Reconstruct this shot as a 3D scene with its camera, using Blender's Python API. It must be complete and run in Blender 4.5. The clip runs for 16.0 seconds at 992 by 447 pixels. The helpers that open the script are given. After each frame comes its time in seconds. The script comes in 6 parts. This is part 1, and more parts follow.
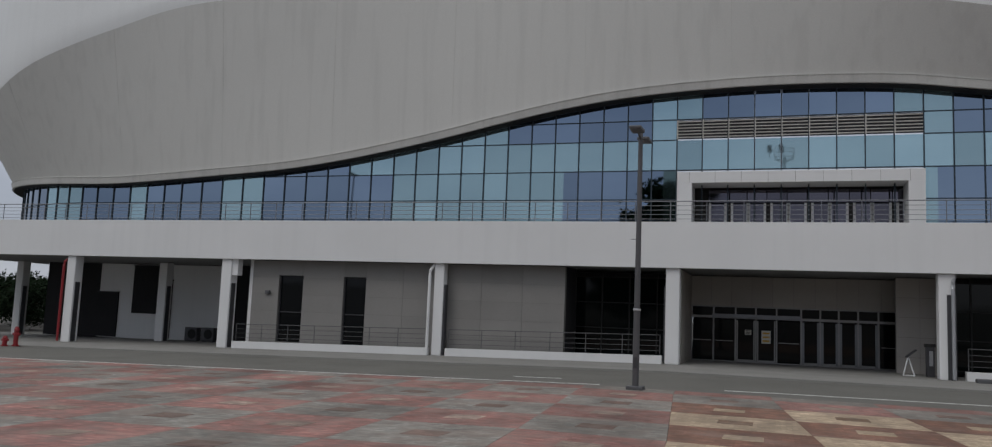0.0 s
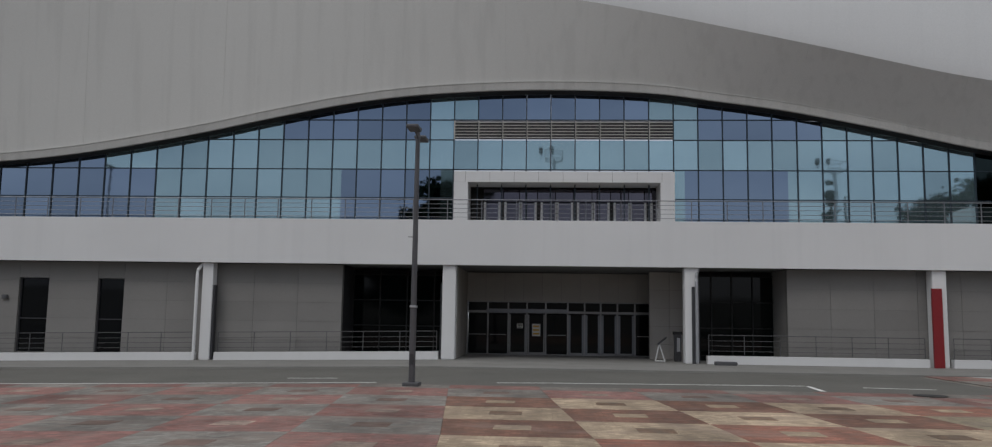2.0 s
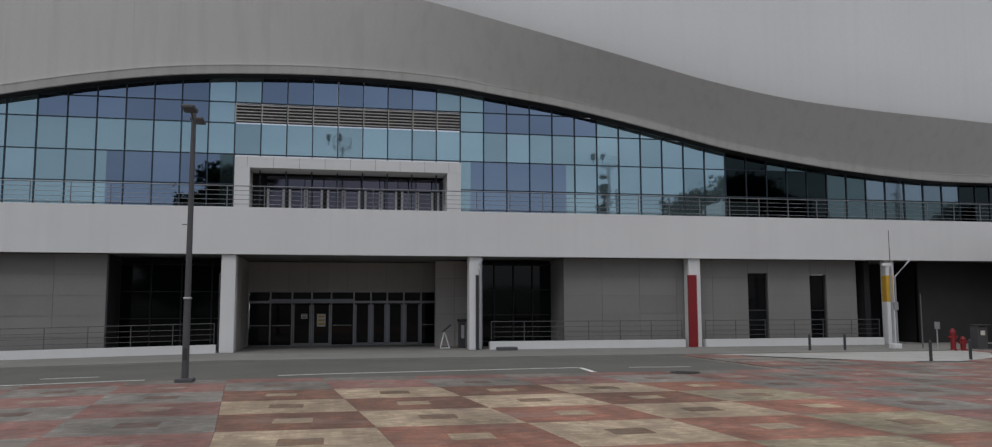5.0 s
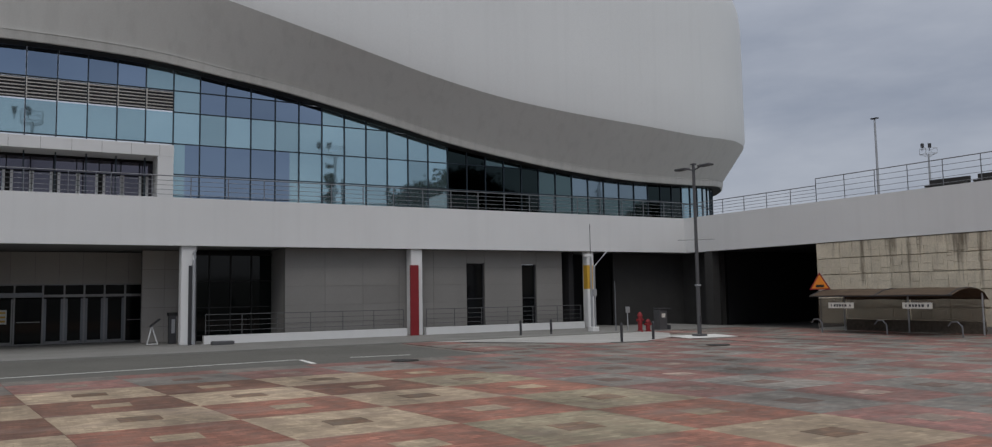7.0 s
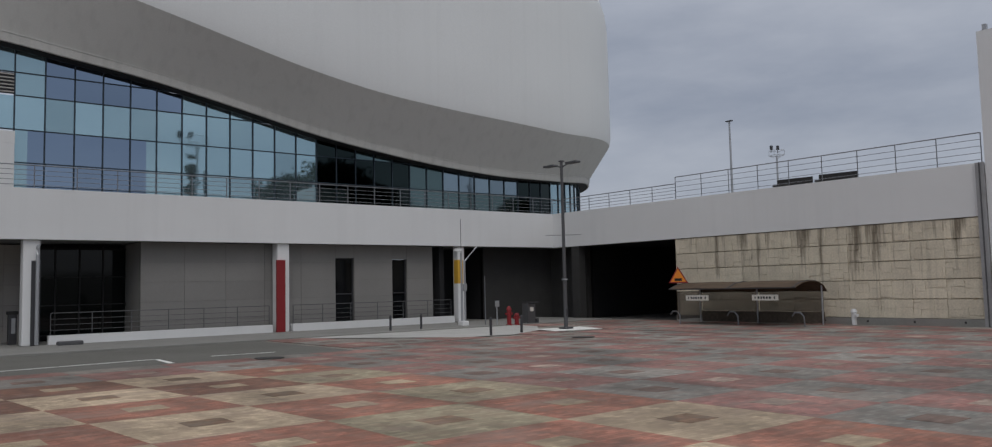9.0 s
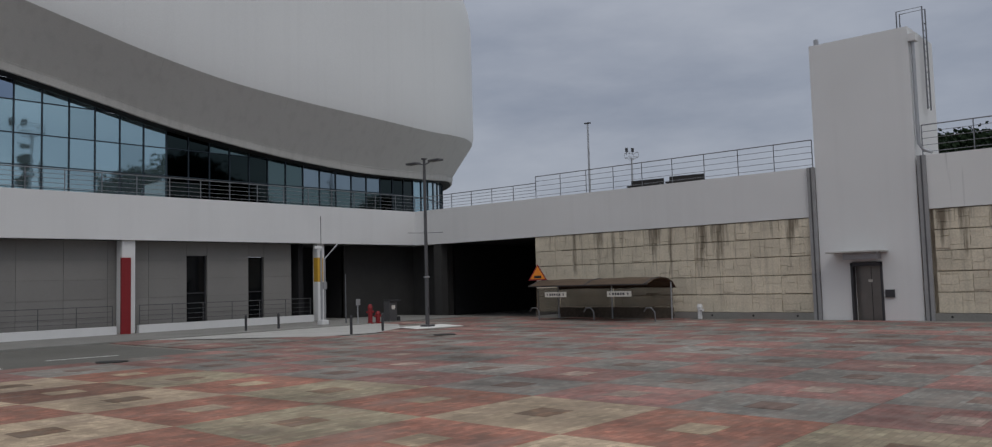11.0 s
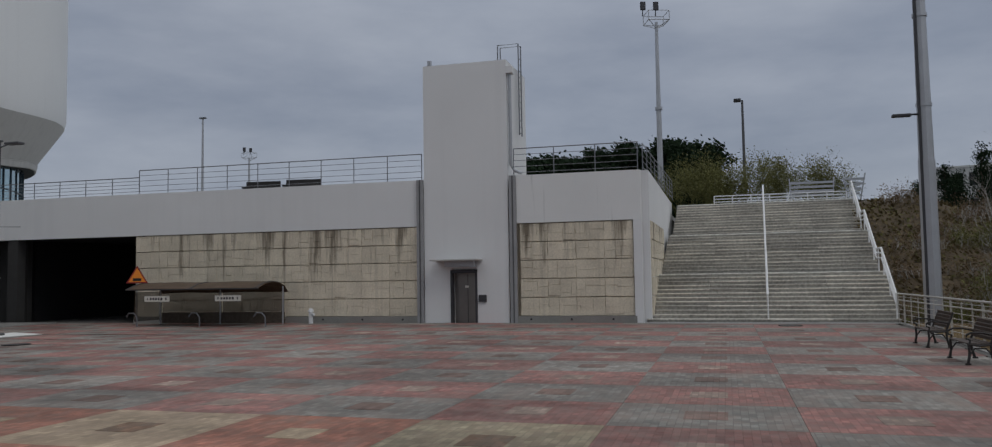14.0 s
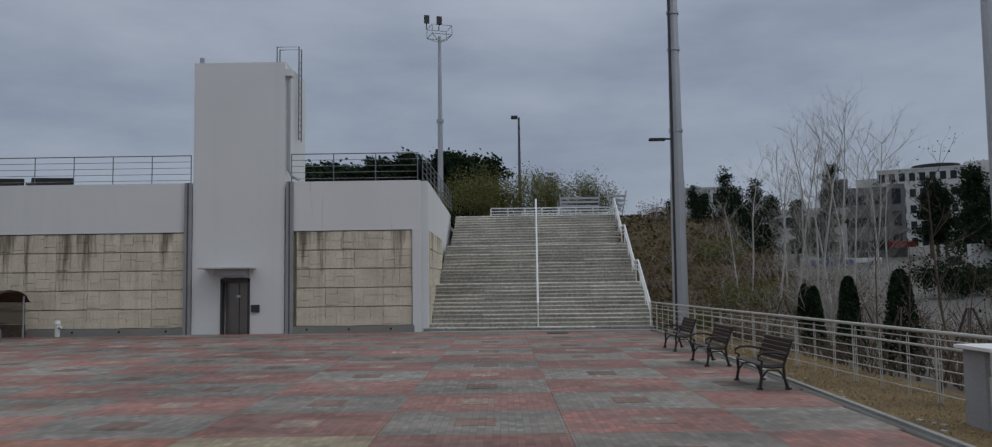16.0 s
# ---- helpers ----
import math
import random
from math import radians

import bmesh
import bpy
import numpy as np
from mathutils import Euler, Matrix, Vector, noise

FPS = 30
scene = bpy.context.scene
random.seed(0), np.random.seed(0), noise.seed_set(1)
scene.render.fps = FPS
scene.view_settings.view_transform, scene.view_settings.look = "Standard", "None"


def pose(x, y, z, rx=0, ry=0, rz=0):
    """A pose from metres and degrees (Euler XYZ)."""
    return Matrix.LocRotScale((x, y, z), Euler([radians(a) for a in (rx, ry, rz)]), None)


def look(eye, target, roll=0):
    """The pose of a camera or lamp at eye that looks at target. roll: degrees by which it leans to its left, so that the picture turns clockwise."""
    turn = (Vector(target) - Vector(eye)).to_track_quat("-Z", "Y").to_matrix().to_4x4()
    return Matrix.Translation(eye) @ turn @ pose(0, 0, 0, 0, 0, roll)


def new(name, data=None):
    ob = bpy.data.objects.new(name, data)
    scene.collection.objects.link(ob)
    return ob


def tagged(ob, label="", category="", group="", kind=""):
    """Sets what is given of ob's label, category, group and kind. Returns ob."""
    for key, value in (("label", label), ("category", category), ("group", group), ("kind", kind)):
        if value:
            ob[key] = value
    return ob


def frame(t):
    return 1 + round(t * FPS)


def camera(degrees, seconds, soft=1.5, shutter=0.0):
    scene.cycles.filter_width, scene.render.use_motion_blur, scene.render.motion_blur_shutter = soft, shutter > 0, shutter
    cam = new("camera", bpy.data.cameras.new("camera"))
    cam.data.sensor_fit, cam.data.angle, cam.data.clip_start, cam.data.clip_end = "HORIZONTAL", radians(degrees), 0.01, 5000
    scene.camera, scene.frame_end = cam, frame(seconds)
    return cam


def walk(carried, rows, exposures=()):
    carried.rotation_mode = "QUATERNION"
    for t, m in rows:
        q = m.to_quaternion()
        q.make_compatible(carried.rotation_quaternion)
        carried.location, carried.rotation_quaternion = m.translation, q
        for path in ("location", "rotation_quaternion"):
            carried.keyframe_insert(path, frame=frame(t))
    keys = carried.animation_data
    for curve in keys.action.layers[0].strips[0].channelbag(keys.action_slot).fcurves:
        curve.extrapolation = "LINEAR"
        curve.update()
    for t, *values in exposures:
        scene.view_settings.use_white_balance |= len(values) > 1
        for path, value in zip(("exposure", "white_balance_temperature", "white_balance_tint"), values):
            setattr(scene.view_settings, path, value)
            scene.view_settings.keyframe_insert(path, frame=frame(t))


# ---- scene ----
cam = camera(61.9, 16.0, soft=1.2)
# seconds, place, turn
PATH = [
    (0.0, -0.083, 0.25, 1.945, 96.19, -2.314, 18.433),
    (0.5, -0.06, 0.257, 1.945, 96.354, -1.802, 13.067),
    (1.0, -0.04, 0.26, 1.946, 96.48, -1.535, 8.766),
    (1.5, -0.025, 0.262, 1.946, 96.469, -1.237, 5.377),
    (2.0, -0.015, 0.263, 1.946, 96.447, -0.839, 3.321),
    (2.5, -0.009, 0.263, 1.946, 96.314, -0.372, 2.042),
    (3.0, -0.003, 0.263, 1.946, 96.166, -0.214, 0.571),
    (5.5, 0.078, 0.252, 1.946, 95.396, 0.484, -17.262),
    (6.0, 0.107, 0.241, 1.947, 95.308, 0.929, -23.857),
    (6.5, 0.119, 0.235, 1.947, 95.06, 0.966, -26.846),
    (7.0, 0.132, 0.228, 1.947, 94.908, 0.973, -30.018),
    (7.5, 0.143, 0.221, 1.947, 94.81, 1.186, -32.878),
    (8.0, 0.153, 0.215, 1.947, 94.661, 1.252, -35.376),
    (10.5, 0.187, 0.186, 1.947, 94.041, 1.523, -45.057),
    (11.0, 0.197, 0.175, 1.947, 93.967, 1.586, -48.35),
    (11.5, 0.206, 0.164, 1.947, 93.902, 1.552, -51.498),
    (12.0, 0.219, 0.146, 1.947, 93.828, 1.553, -56.29),
    (12.5, 0.231, 0.127, 1.947, 93.708, 1.39, -61.113),
    (13.0, 0.239, 0.11, 1.947, 93.61, 1.214, -65.338),
    (13.5, 0.248, 0.09, 1.946, 93.587, 1.02, -70.123),
    (14.0, 0.254, 0.07, 1.946, 93.695, 0.913, -74.48),
    (14.5, 0.259, 0.049, 1.946, 93.793, 0.843, -79.331),
    (15.0, 0.262, 0.03, 1.946, 93.943, 0.647, -83.448),
    (15.5, 0.263, 0.013, 1.946, 94.11, 0.559, -87.266),
    (16.0, 0.263, 0.002, 1.946, 94.126, 0.755, -89.602),
]
EXPOSURES = [(0.0, -0.09, 6450, 10), (3.0, -0.11, 6430, 10), (6.0, -0.09, 6420, 10), (10.5, -0.17, 6380, 10), (12.0, -0.31, 6350, 9.5), (14.5, -0.35, 6200, 9), (16.0, -0.29, 6060, 8)]
walk(cam, [(t, pose(*p)) for t, *p in PATH], EXPOSURES)

# ---- light: an overcast sky, brighter overhead, and a wide weak sun ----
world = bpy.data.worlds.new("overcast")
scene.world = world
world.use_nodes = True
wn, wl = world.node_tree.nodes, world.node_tree.links
wn.clear()
w_out = wn.new("ShaderNodeOutputWorld")
w_sky = wn.new("ShaderNodeTexSky")
w_sky.sky_type, w_sky.sun_disc = "NISHITA", False
w_sky.sun_elevation, w_sky.sun_rotation = radians(46), radians(150)
w_bg1 = wn.new("ShaderNodeBackground")
w_bg1.inputs["Strength"].default_value = 0.008
wl.new(w_sky.outputs[0], w_bg1.inputs["Color"])
w_co = wn.new("ShaderNodeTexCoord")
w_sep = wn.new("ShaderNodeSeparateXYZ")
wl.new(w_co.outputs["Generated"], w_sep.inputs[0])
w_map = wn.new("ShaderNodeMapping")
w_map.inputs["Scale"].default_value = (1.6, 1.6, 5.0)
wl.new(w_co.outputs["Generated"], w_map.inputs[0])
w_no = wn.new("ShaderNodeTexNoise")
w_no.inputs["Scale"].default_value, w_no.inputs["Detail"].default_value = 1.7, 6.0
w_no.inputs["Roughness"].default_value = 0.55
wl.new(w_map.outputs[0], w_no.inputs["Vector"])
w_ramp = wn.new("ShaderNodeValToRGB")
w_ramp.color_ramp.elements[0].position, w_ramp.color_ramp.elements[1].position = 0.32, 0.72
w_ramp.color_ramp.elements[0].color = (0.275, 0.303, 0.368, 1)
w_ramp.color_ramp.elements[1].color = (0.45, 0.472, 0.525, 1)
wl.new(w_no.outputs[0], w_ramp.inputs[0])
w_rise = wn.new("ShaderNodeMapRange")
w_rise.inputs["From Min"].default_value, w_rise.inputs["From Max"].default_value = 0.30, 0.9
w_rise.inputs["To Min"].default_value, w_rise.inputs["To Max"].default_value = 1.0, 3.1
wl.new(w_sep.outputs[2], w_rise.inputs[0])
w_tint = wn.new("ShaderNodeMix")
w_tint.data_type = "RGBA"
w_tf = wn.new("ShaderNodeMapRange")
w_tf.inputs["From Min"].default_value, w_tf.inputs["From Max"].default_value = 0.3, 0.65
wl.new(w_sep.outputs[2], w_tf.inputs[0])
wl.new(w_tf.outputs[0], w_tint.inputs["Factor"])
wl.new(w_ramp.outputs[0], w_tint.inputs["A"])
w_tint.inputs["B"].default_value = (0.285, 0.288, 0.295, 1)
w_bg2 = wn.new("ShaderNodeBackground")
wl.new(w_tint.outputs["Result"], w_bg2.inputs["Color"])
wl.new(w_rise.outputs[0], w_bg2.inputs["Strength"])
w_add = wn.new("ShaderNodeAddShader")
wl.new(w_bg1.outputs[0], w_add.inputs[0])
wl.new(w_bg2.outputs[0], w_add.inputs[1])
wl.new(w_add.outputs[0], w_out.inputs[0])
sun = new("sun", bpy.data.lights.new("sun", "SUN"))
sun.data.energy, sun.data.angle, sun.data.color = 0.6, radians(25), (1.0, 0.96, 0.9)
sun.matrix_world = look((-30, -50, 75), (5, 10, 0))


# ---- materials ----
def mat(name, col, rough=0.8, metal=0.0, vary=0.15, scale=1.5, fine=30.0, bump=0.15, streak=0.0, spec=0.4, random_tint=0.0, runs=2.2, edge=(0.5, 0.66)):
    """Base colour varied at two scales, fine relief, optional vertical run-off streaks."""
    m = bpy.data.materials.new(name)
    m.use_nodes = True
    nt, ln = m.node_tree.nodes, m.node_tree.links
    b = nt["Principled BSDF"]
    b.inputs["Roughness"].default_value, b.inputs["Metallic"].default_value = rough, metal
    b.inputs["Specular IOR Level"].default_value = spec
    co = nt.new("ShaderNodeTexCoord")
    geo = nt.new("ShaderNodeNewGeometry")
    n1 = nt.new("ShaderNodeTexNoise")
    n1.inputs["Scale"].default_value, n1.inputs["Detail"].default_value = scale, 5.0
    ln.new(geo.outputs["Position"], n1.inputs["Vector"])
    n2 = nt.new("ShaderNodeTexNoise")
    n2.inputs["Scale"].default_value, n2.inputs["Detail"].default_value = fine, 3.0
    ln.new(geo.outputs["Position"], n2.inputs["Vector"])
    add = nt.new("ShaderNodeMath")
    add.operation = "ADD"
    ln.new(n1.outputs[0], add.inputs[0])
    ln.new(n2.outputs[0], add.inputs[1])
    mr = nt.new("ShaderNodeMapRange")
    mr.inputs["From Min"].default_value, mr.inputs["From Max"].default_value = 0.6, 1.4
    mr.inputs["To Min"].default_value, mr.inputs["To Max"].default_value = 1.0 - vary, 1.0 + vary
    ln.new(add.outputs[0], mr.inputs[0])
    value = mr.outputs[0]
    if streak:
        mp = nt.new("ShaderNodeMapping")
        mp.inputs["Scale"].default_value = (runs, runs, 0.09 if runs < 3 else 0.22)
        ln.new(geo.outputs["Position"], mp.inputs[0])
        n3 = nt.new("ShaderNodeTexNoise")
        n3.inputs["Scale"].default_value, n3.inputs["Detail"].default_value = 1.0, 4.0
        ln.new(mp.outputs[0], n3.inputs["Vector"])
        m3 = nt.new("ShaderNodeMapRange")
        m3.inputs["From Min"].default_value, m3.inputs["From Max"].default_value = edge
        m3.inputs["To Min"].default_value, m3.inputs["To Max"].default_value = 1.0, 1.0 - streak
        ln.new(n3.outputs[0], m3.inputs[0])
        mu = nt.new("ShaderNodeMath")
        mu.operation = "MULTIPLY"
        ln.new(value, mu.inputs[0])
        ln.new(m3.outputs[0], mu.inputs[1])
        value = mu.outputs[0]
    if random_tint:
        oi = nt.new("ShaderNodeObjectInfo")
        m4 = nt.new("ShaderNodeMapRange")
        m4.inputs["To Min"].default_value, m4.inputs["To Max"].default_value = 1 - random_tint, 1 + random_tint
        ln.new(oi.outputs["Random"], m4.inputs[0])
        mu = nt.new("ShaderNodeMath")
        mu.operation = "MULTIPLY"
        ln.new(value, mu.inputs[0])
        ln.new(m4.outputs[0], mu.inputs[1])
        value = mu.outputs[0]
    rgb = nt.new("ShaderNodeVectorMath")
    rgb.operation = "SCALE"
    rgb.inputs[0].default_value = col
    ln.new(value, rgb.inputs["Scale"])
    ln.new(rgb.outputs[0], b.inputs["Base Color"])
    if bump:
        bp = nt.new("ShaderNodeBump")
        bp.inputs["Strength"].default_value, bp.inputs["Distance"].default_value = bump, 0.02
        ln.new(n2.outputs[0], bp.inputs["Height"])
        ln.new(bp.outputs[0], b.inputs["Normal"])
    return m


def paver_mat(name, col, col2):
    """Small concrete pavers laid in courses, with sunk joints, dirt and stains."""
    m = mat(name, col, rough=0.85, vary=0.2, scale=0.7, fine=60.0, bump=0.0, random_tint=0.16, spec=0.25)
    nt, ln = m.node_tree.nodes, m.node_tree.links
    b = nt["Principled BSDF"]
    old = b.inputs["Base Color"].links[0].from_socket
    geo = nt.new("ShaderNodeNewGeometry")
    mp = nt.new("ShaderNodeMapping")
    mp.inputs["Location"].default_value = (0.05, 0.06, 0)
    ln.new(geo.outputs["Position"], mp.inputs[0])
    br = nt.new("ShaderNodeTexBrick")
    br.inputs["Scale"].default_value = 1.0
    br.inputs["Brick Width"].default_value, br.inputs["Row Height"].default_value = 0.206, 0.103
    br.inputs["Mortar Size"].default_value, br.inputs["Mortar Smooth"].default_value = 0.006, 0.3
    br.inputs["Color1"].default_value, br.inputs["Color2"].default_value = (0.74, 0.74, 0.74, 1), (1.24, 1.24, 1.24, 1)
    br.inputs["Mortar"].default_value = (0.7, 0.7, 0.7, 1)
    ln.new(mp.outputs[0], br.inputs["Vector"])
    mul = nt.new("ShaderNodeVectorMath")
    mul.operation = "MULTIPLY"
    ln.new(old, mul.inputs[0])
    ln.new(br.outputs["Color"], mul.inputs[1])
    mix = nt.new("ShaderNodeMix")
    mix.data_type = "RGBA"
    n3 = nt.new("ShaderNodeTexNoise")
    n3.inputs["Scale"].default_value, n3.inputs["Detail"].default_value = 2.4, 8.0
    n3.inputs["Roughness"].default_value = 0.7
    ln.new(geo.outputs["Position"], n3.inputs["Vector"])
    m3 = nt.new("ShaderNodeMapRange")
    m3.inputs["From Min"].default_value, m3.inputs["From Max"].default_value = 0.4, 0.64
    m3.inputs["To Max"].default_value = 0.88
    ln.new(n3.outputs[0], m3.inputs[0])
    ln.new(m3.outputs[0], mix.inputs["Factor"])
    ln.new(mul.outputs[0], mix.inputs["A"])
    mix.inputs["B"].default_value = (*col2, 1)
    # wide dark weathering in patches drawn out along the courses
    mp4 = nt.new("ShaderNodeMapping")
    mp4.inputs["Scale"].default_value = (0.55, 0.22, 1)
    ln.new(geo.outputs["Position"], mp4.inputs[0])
    n4 = nt.new("ShaderNodeTexNoise")
    n4.inputs["Scale"].default_value, n4.inputs["Detail"].default_value, n4.inputs["Roughness"].default_value = 1.0, 9.0, 0.68
    ln.new(mp4.outputs[0], n4.inputs["Vector"])
    m4 = nt.new("ShaderNodeMapRange")
    m4.inputs["From Min"].default_value, m4.inputs["From Max"].default_value = 0.36, 0.64
    m4.inputs["To Min"].default_value, m4.inputs["To Max"].default_value = 1.26, 0.6
    ln.new(n4.outputs[0], m4.inputs[0])
    wx = nt.new("ShaderNodeVectorMath")
    wx.operation = "SCALE"
    ln.new(mix.outputs["Result"], wx.inputs[0])
    ln.new(m4.outputs[0], wx.inputs["Scale"])
    mp6 = nt.new("ShaderNodeMapping")
    mp6.inputs["Scale"].default_value, mp6.inputs["Location"].default_value = (0.5, 1.1, 1), (17, 5, 0)
    ln.new(geo.outputs["Position"], mp6.inputs[0])
    n6 = nt.new("ShaderNodeTexNoise")
    n6.inputs["Scale"].default_value, n6.inputs["Detail"].default_value, n6.inputs["Roughness"].default_value = 1.0, 8.0, 0.62
    ln.new(mp6.outputs[0], n6.inputs["Vector"])
    m6 = nt.new("ShaderNodeMapRange")
    m6.inputs["From Min"].default_value, m6.inputs["From Max"].default_value, m6.inputs["To Max"].default_value = 0.52, 0.74, 0.62
    ln.new(n6.outputs[0], m6.inputs[0])
    dust = nt.new("ShaderNodeMix")
    dust.data_type = "RGBA"
    ln.new(m6.outputs[0], dust.inputs["Factor"])
    ln.new(wx.outputs[0], dust.inputs["A"])
    dust.inputs["B"].default_value = (0.295, 0.228, 0.192, 1)
    ln.new(dust.outputs["Result"], b.inputs["Base Color"])
    m5 = nt.new("ShaderNodeMapRange")
    m5.inputs["From Min"].default_value, m5.inputs["From Max"].default_value = 0.4, 0.65
    m5.inputs["To Min"].default_value, m5.inputs["To Max"].default_value = 0.92, 0.72
    ln.new(n4.outputs[0], m5.inputs[0])
    ln.new(m5.outputs[0], b.inputs["Roughness"])
    bp = nt.new("ShaderNodeBump")
    bp.invert = True
    bp.inputs["Strength"].default_value, bp.inputs["Distance"].default_value = 0.35, 0.01
    ln.new(br.outputs["Fac"], bp.inputs["Height"])
    ln.new(bp.outputs[0], b.inputs["Normal"])
    return m


def stone_mat(name, col):
    """Cast stone with mottling and brown run-off that starts under the coping and thins out downwards."""
    m = mat(name, col, 0.9, vary=0.2, scale=1.3, fine=14, bump=0.8, streak=0.12, random_tint=0.07, runs=4.5, edge=(0.55, 0.7))
    nt, ln = m.node_tree.nodes, m.node_tree.links
    b = nt["Principled BSDF"]
    old = b.inputs["Base Color"].links[0].from_socket
    geo = nt.new("ShaderNodeNewGeometry")
    mp = nt.new("ShaderNodeMapping")
    mp.inputs["Scale"].default_value = (1.9, 1.9, 0.16)
    ln.new(geo.outputs["Position"], mp.inputs[0])
    no = nt.new("ShaderNodeTexNoise")
    no.inputs["Scale"].default_value, no.inputs["Detail"].default_value, no.inputs["Roughness"].default_value = 1.0, 7.0, 0.62
    ln.new(mp.outputs[0], no.inputs["Vector"])
    sep = nt.new("ShaderNodeSeparateXYZ")
    ln.new(geo.outputs["Position"], sep.inputs[0])
    reach = nt.new("ShaderNodeMapRange")
    reach.inputs["From Min"].default_value, reach.inputs["From Max"].default_value = 0.6, 4.2
    reach.inputs["To Min"].default_value, reach.inputs["To Max"].default_value = -0.10, 0.075
    ln.new(sep.outputs[2], reach.inputs[0])
    add = nt.new("ShaderNodeMath")
    add.operation = "ADD"
    ln.new(no.outputs[0], add.inputs[0])
    ln.new(reach.outputs[0], add.inputs[1])
    run = nt.new("ShaderNodeMapRange")
    run.inputs["From Min"].default_value, run.inputs["From Max"].default_value, run.inputs["To Max"].default_value = 0.545, 0.67, 0.85
    ln.new(add.outputs[0], run.inputs[0])
    mix = nt.new("ShaderNodeMix")
    mix.data_type = "RGBA"
    ln.new(run.outputs[0], mix.inputs["Factor"])
    ln.new(old, mix.inputs["A"])
    mix.inputs["B"].default_value = (0.12, 0.095, 0.065, 1)
    ln.new(mix.outputs["Result"], b.inputs["Base Color"])
    return m


def glass_mat(name, col, rough=0.03, alpha=1.0, spec=1.0, metal=0.0):
    m = bpy.data.materials.new(name)
    m.use_nodes = True
    nt, ln = m.node_tree.nodes, m.node_tree.links
    b = nt["Principled BSDF"]
    geo = nt.new("ShaderNodeNewGeometry")
    no = nt.new("ShaderNodeTexNoise")
    no.inputs["Scale"].default_value = 0.9
    ln.new(geo.outputs["Position"], no.inputs["Vector"])
    bp = nt.new("ShaderNodeBump")
    bp.inputs["Strength"].default_value, bp.inputs["Distance"].default_value = 0.03, 0.05
    ln.new(no.outputs[0], bp.inputs["Height"])
    ln.new(bp.outputs[0], b.inputs["Normal"])
    oi = nt.new("ShaderNodeObjectInfo")
    mr = nt.new("ShaderNodeMapRange")
    mr.inputs["To Min"].default_value, mr.inputs["To Max"].default_value = 0.85, 1.15
    ln.new(oi.outputs["Random"], mr.inputs[0])
    sc = nt.new("ShaderNodeVectorMath")
    sc.operation = "SCALE"
    sc.inputs[0].default_value = col
    ln.new(mr.outputs[0], sc.inputs["Scale"])
    ln.new(sc.outputs[0], b.inputs["Base Color"])
    b.inputs["Roughness"].default_value, b.inputs["Specular IOR Level"].default_value = rough, spec
    b.inputs["Metallic"].default_value, b.inputs["IOR"].default_value = metal, 1.6
    b.inputs["Alpha"].default_value = alpha
    return m


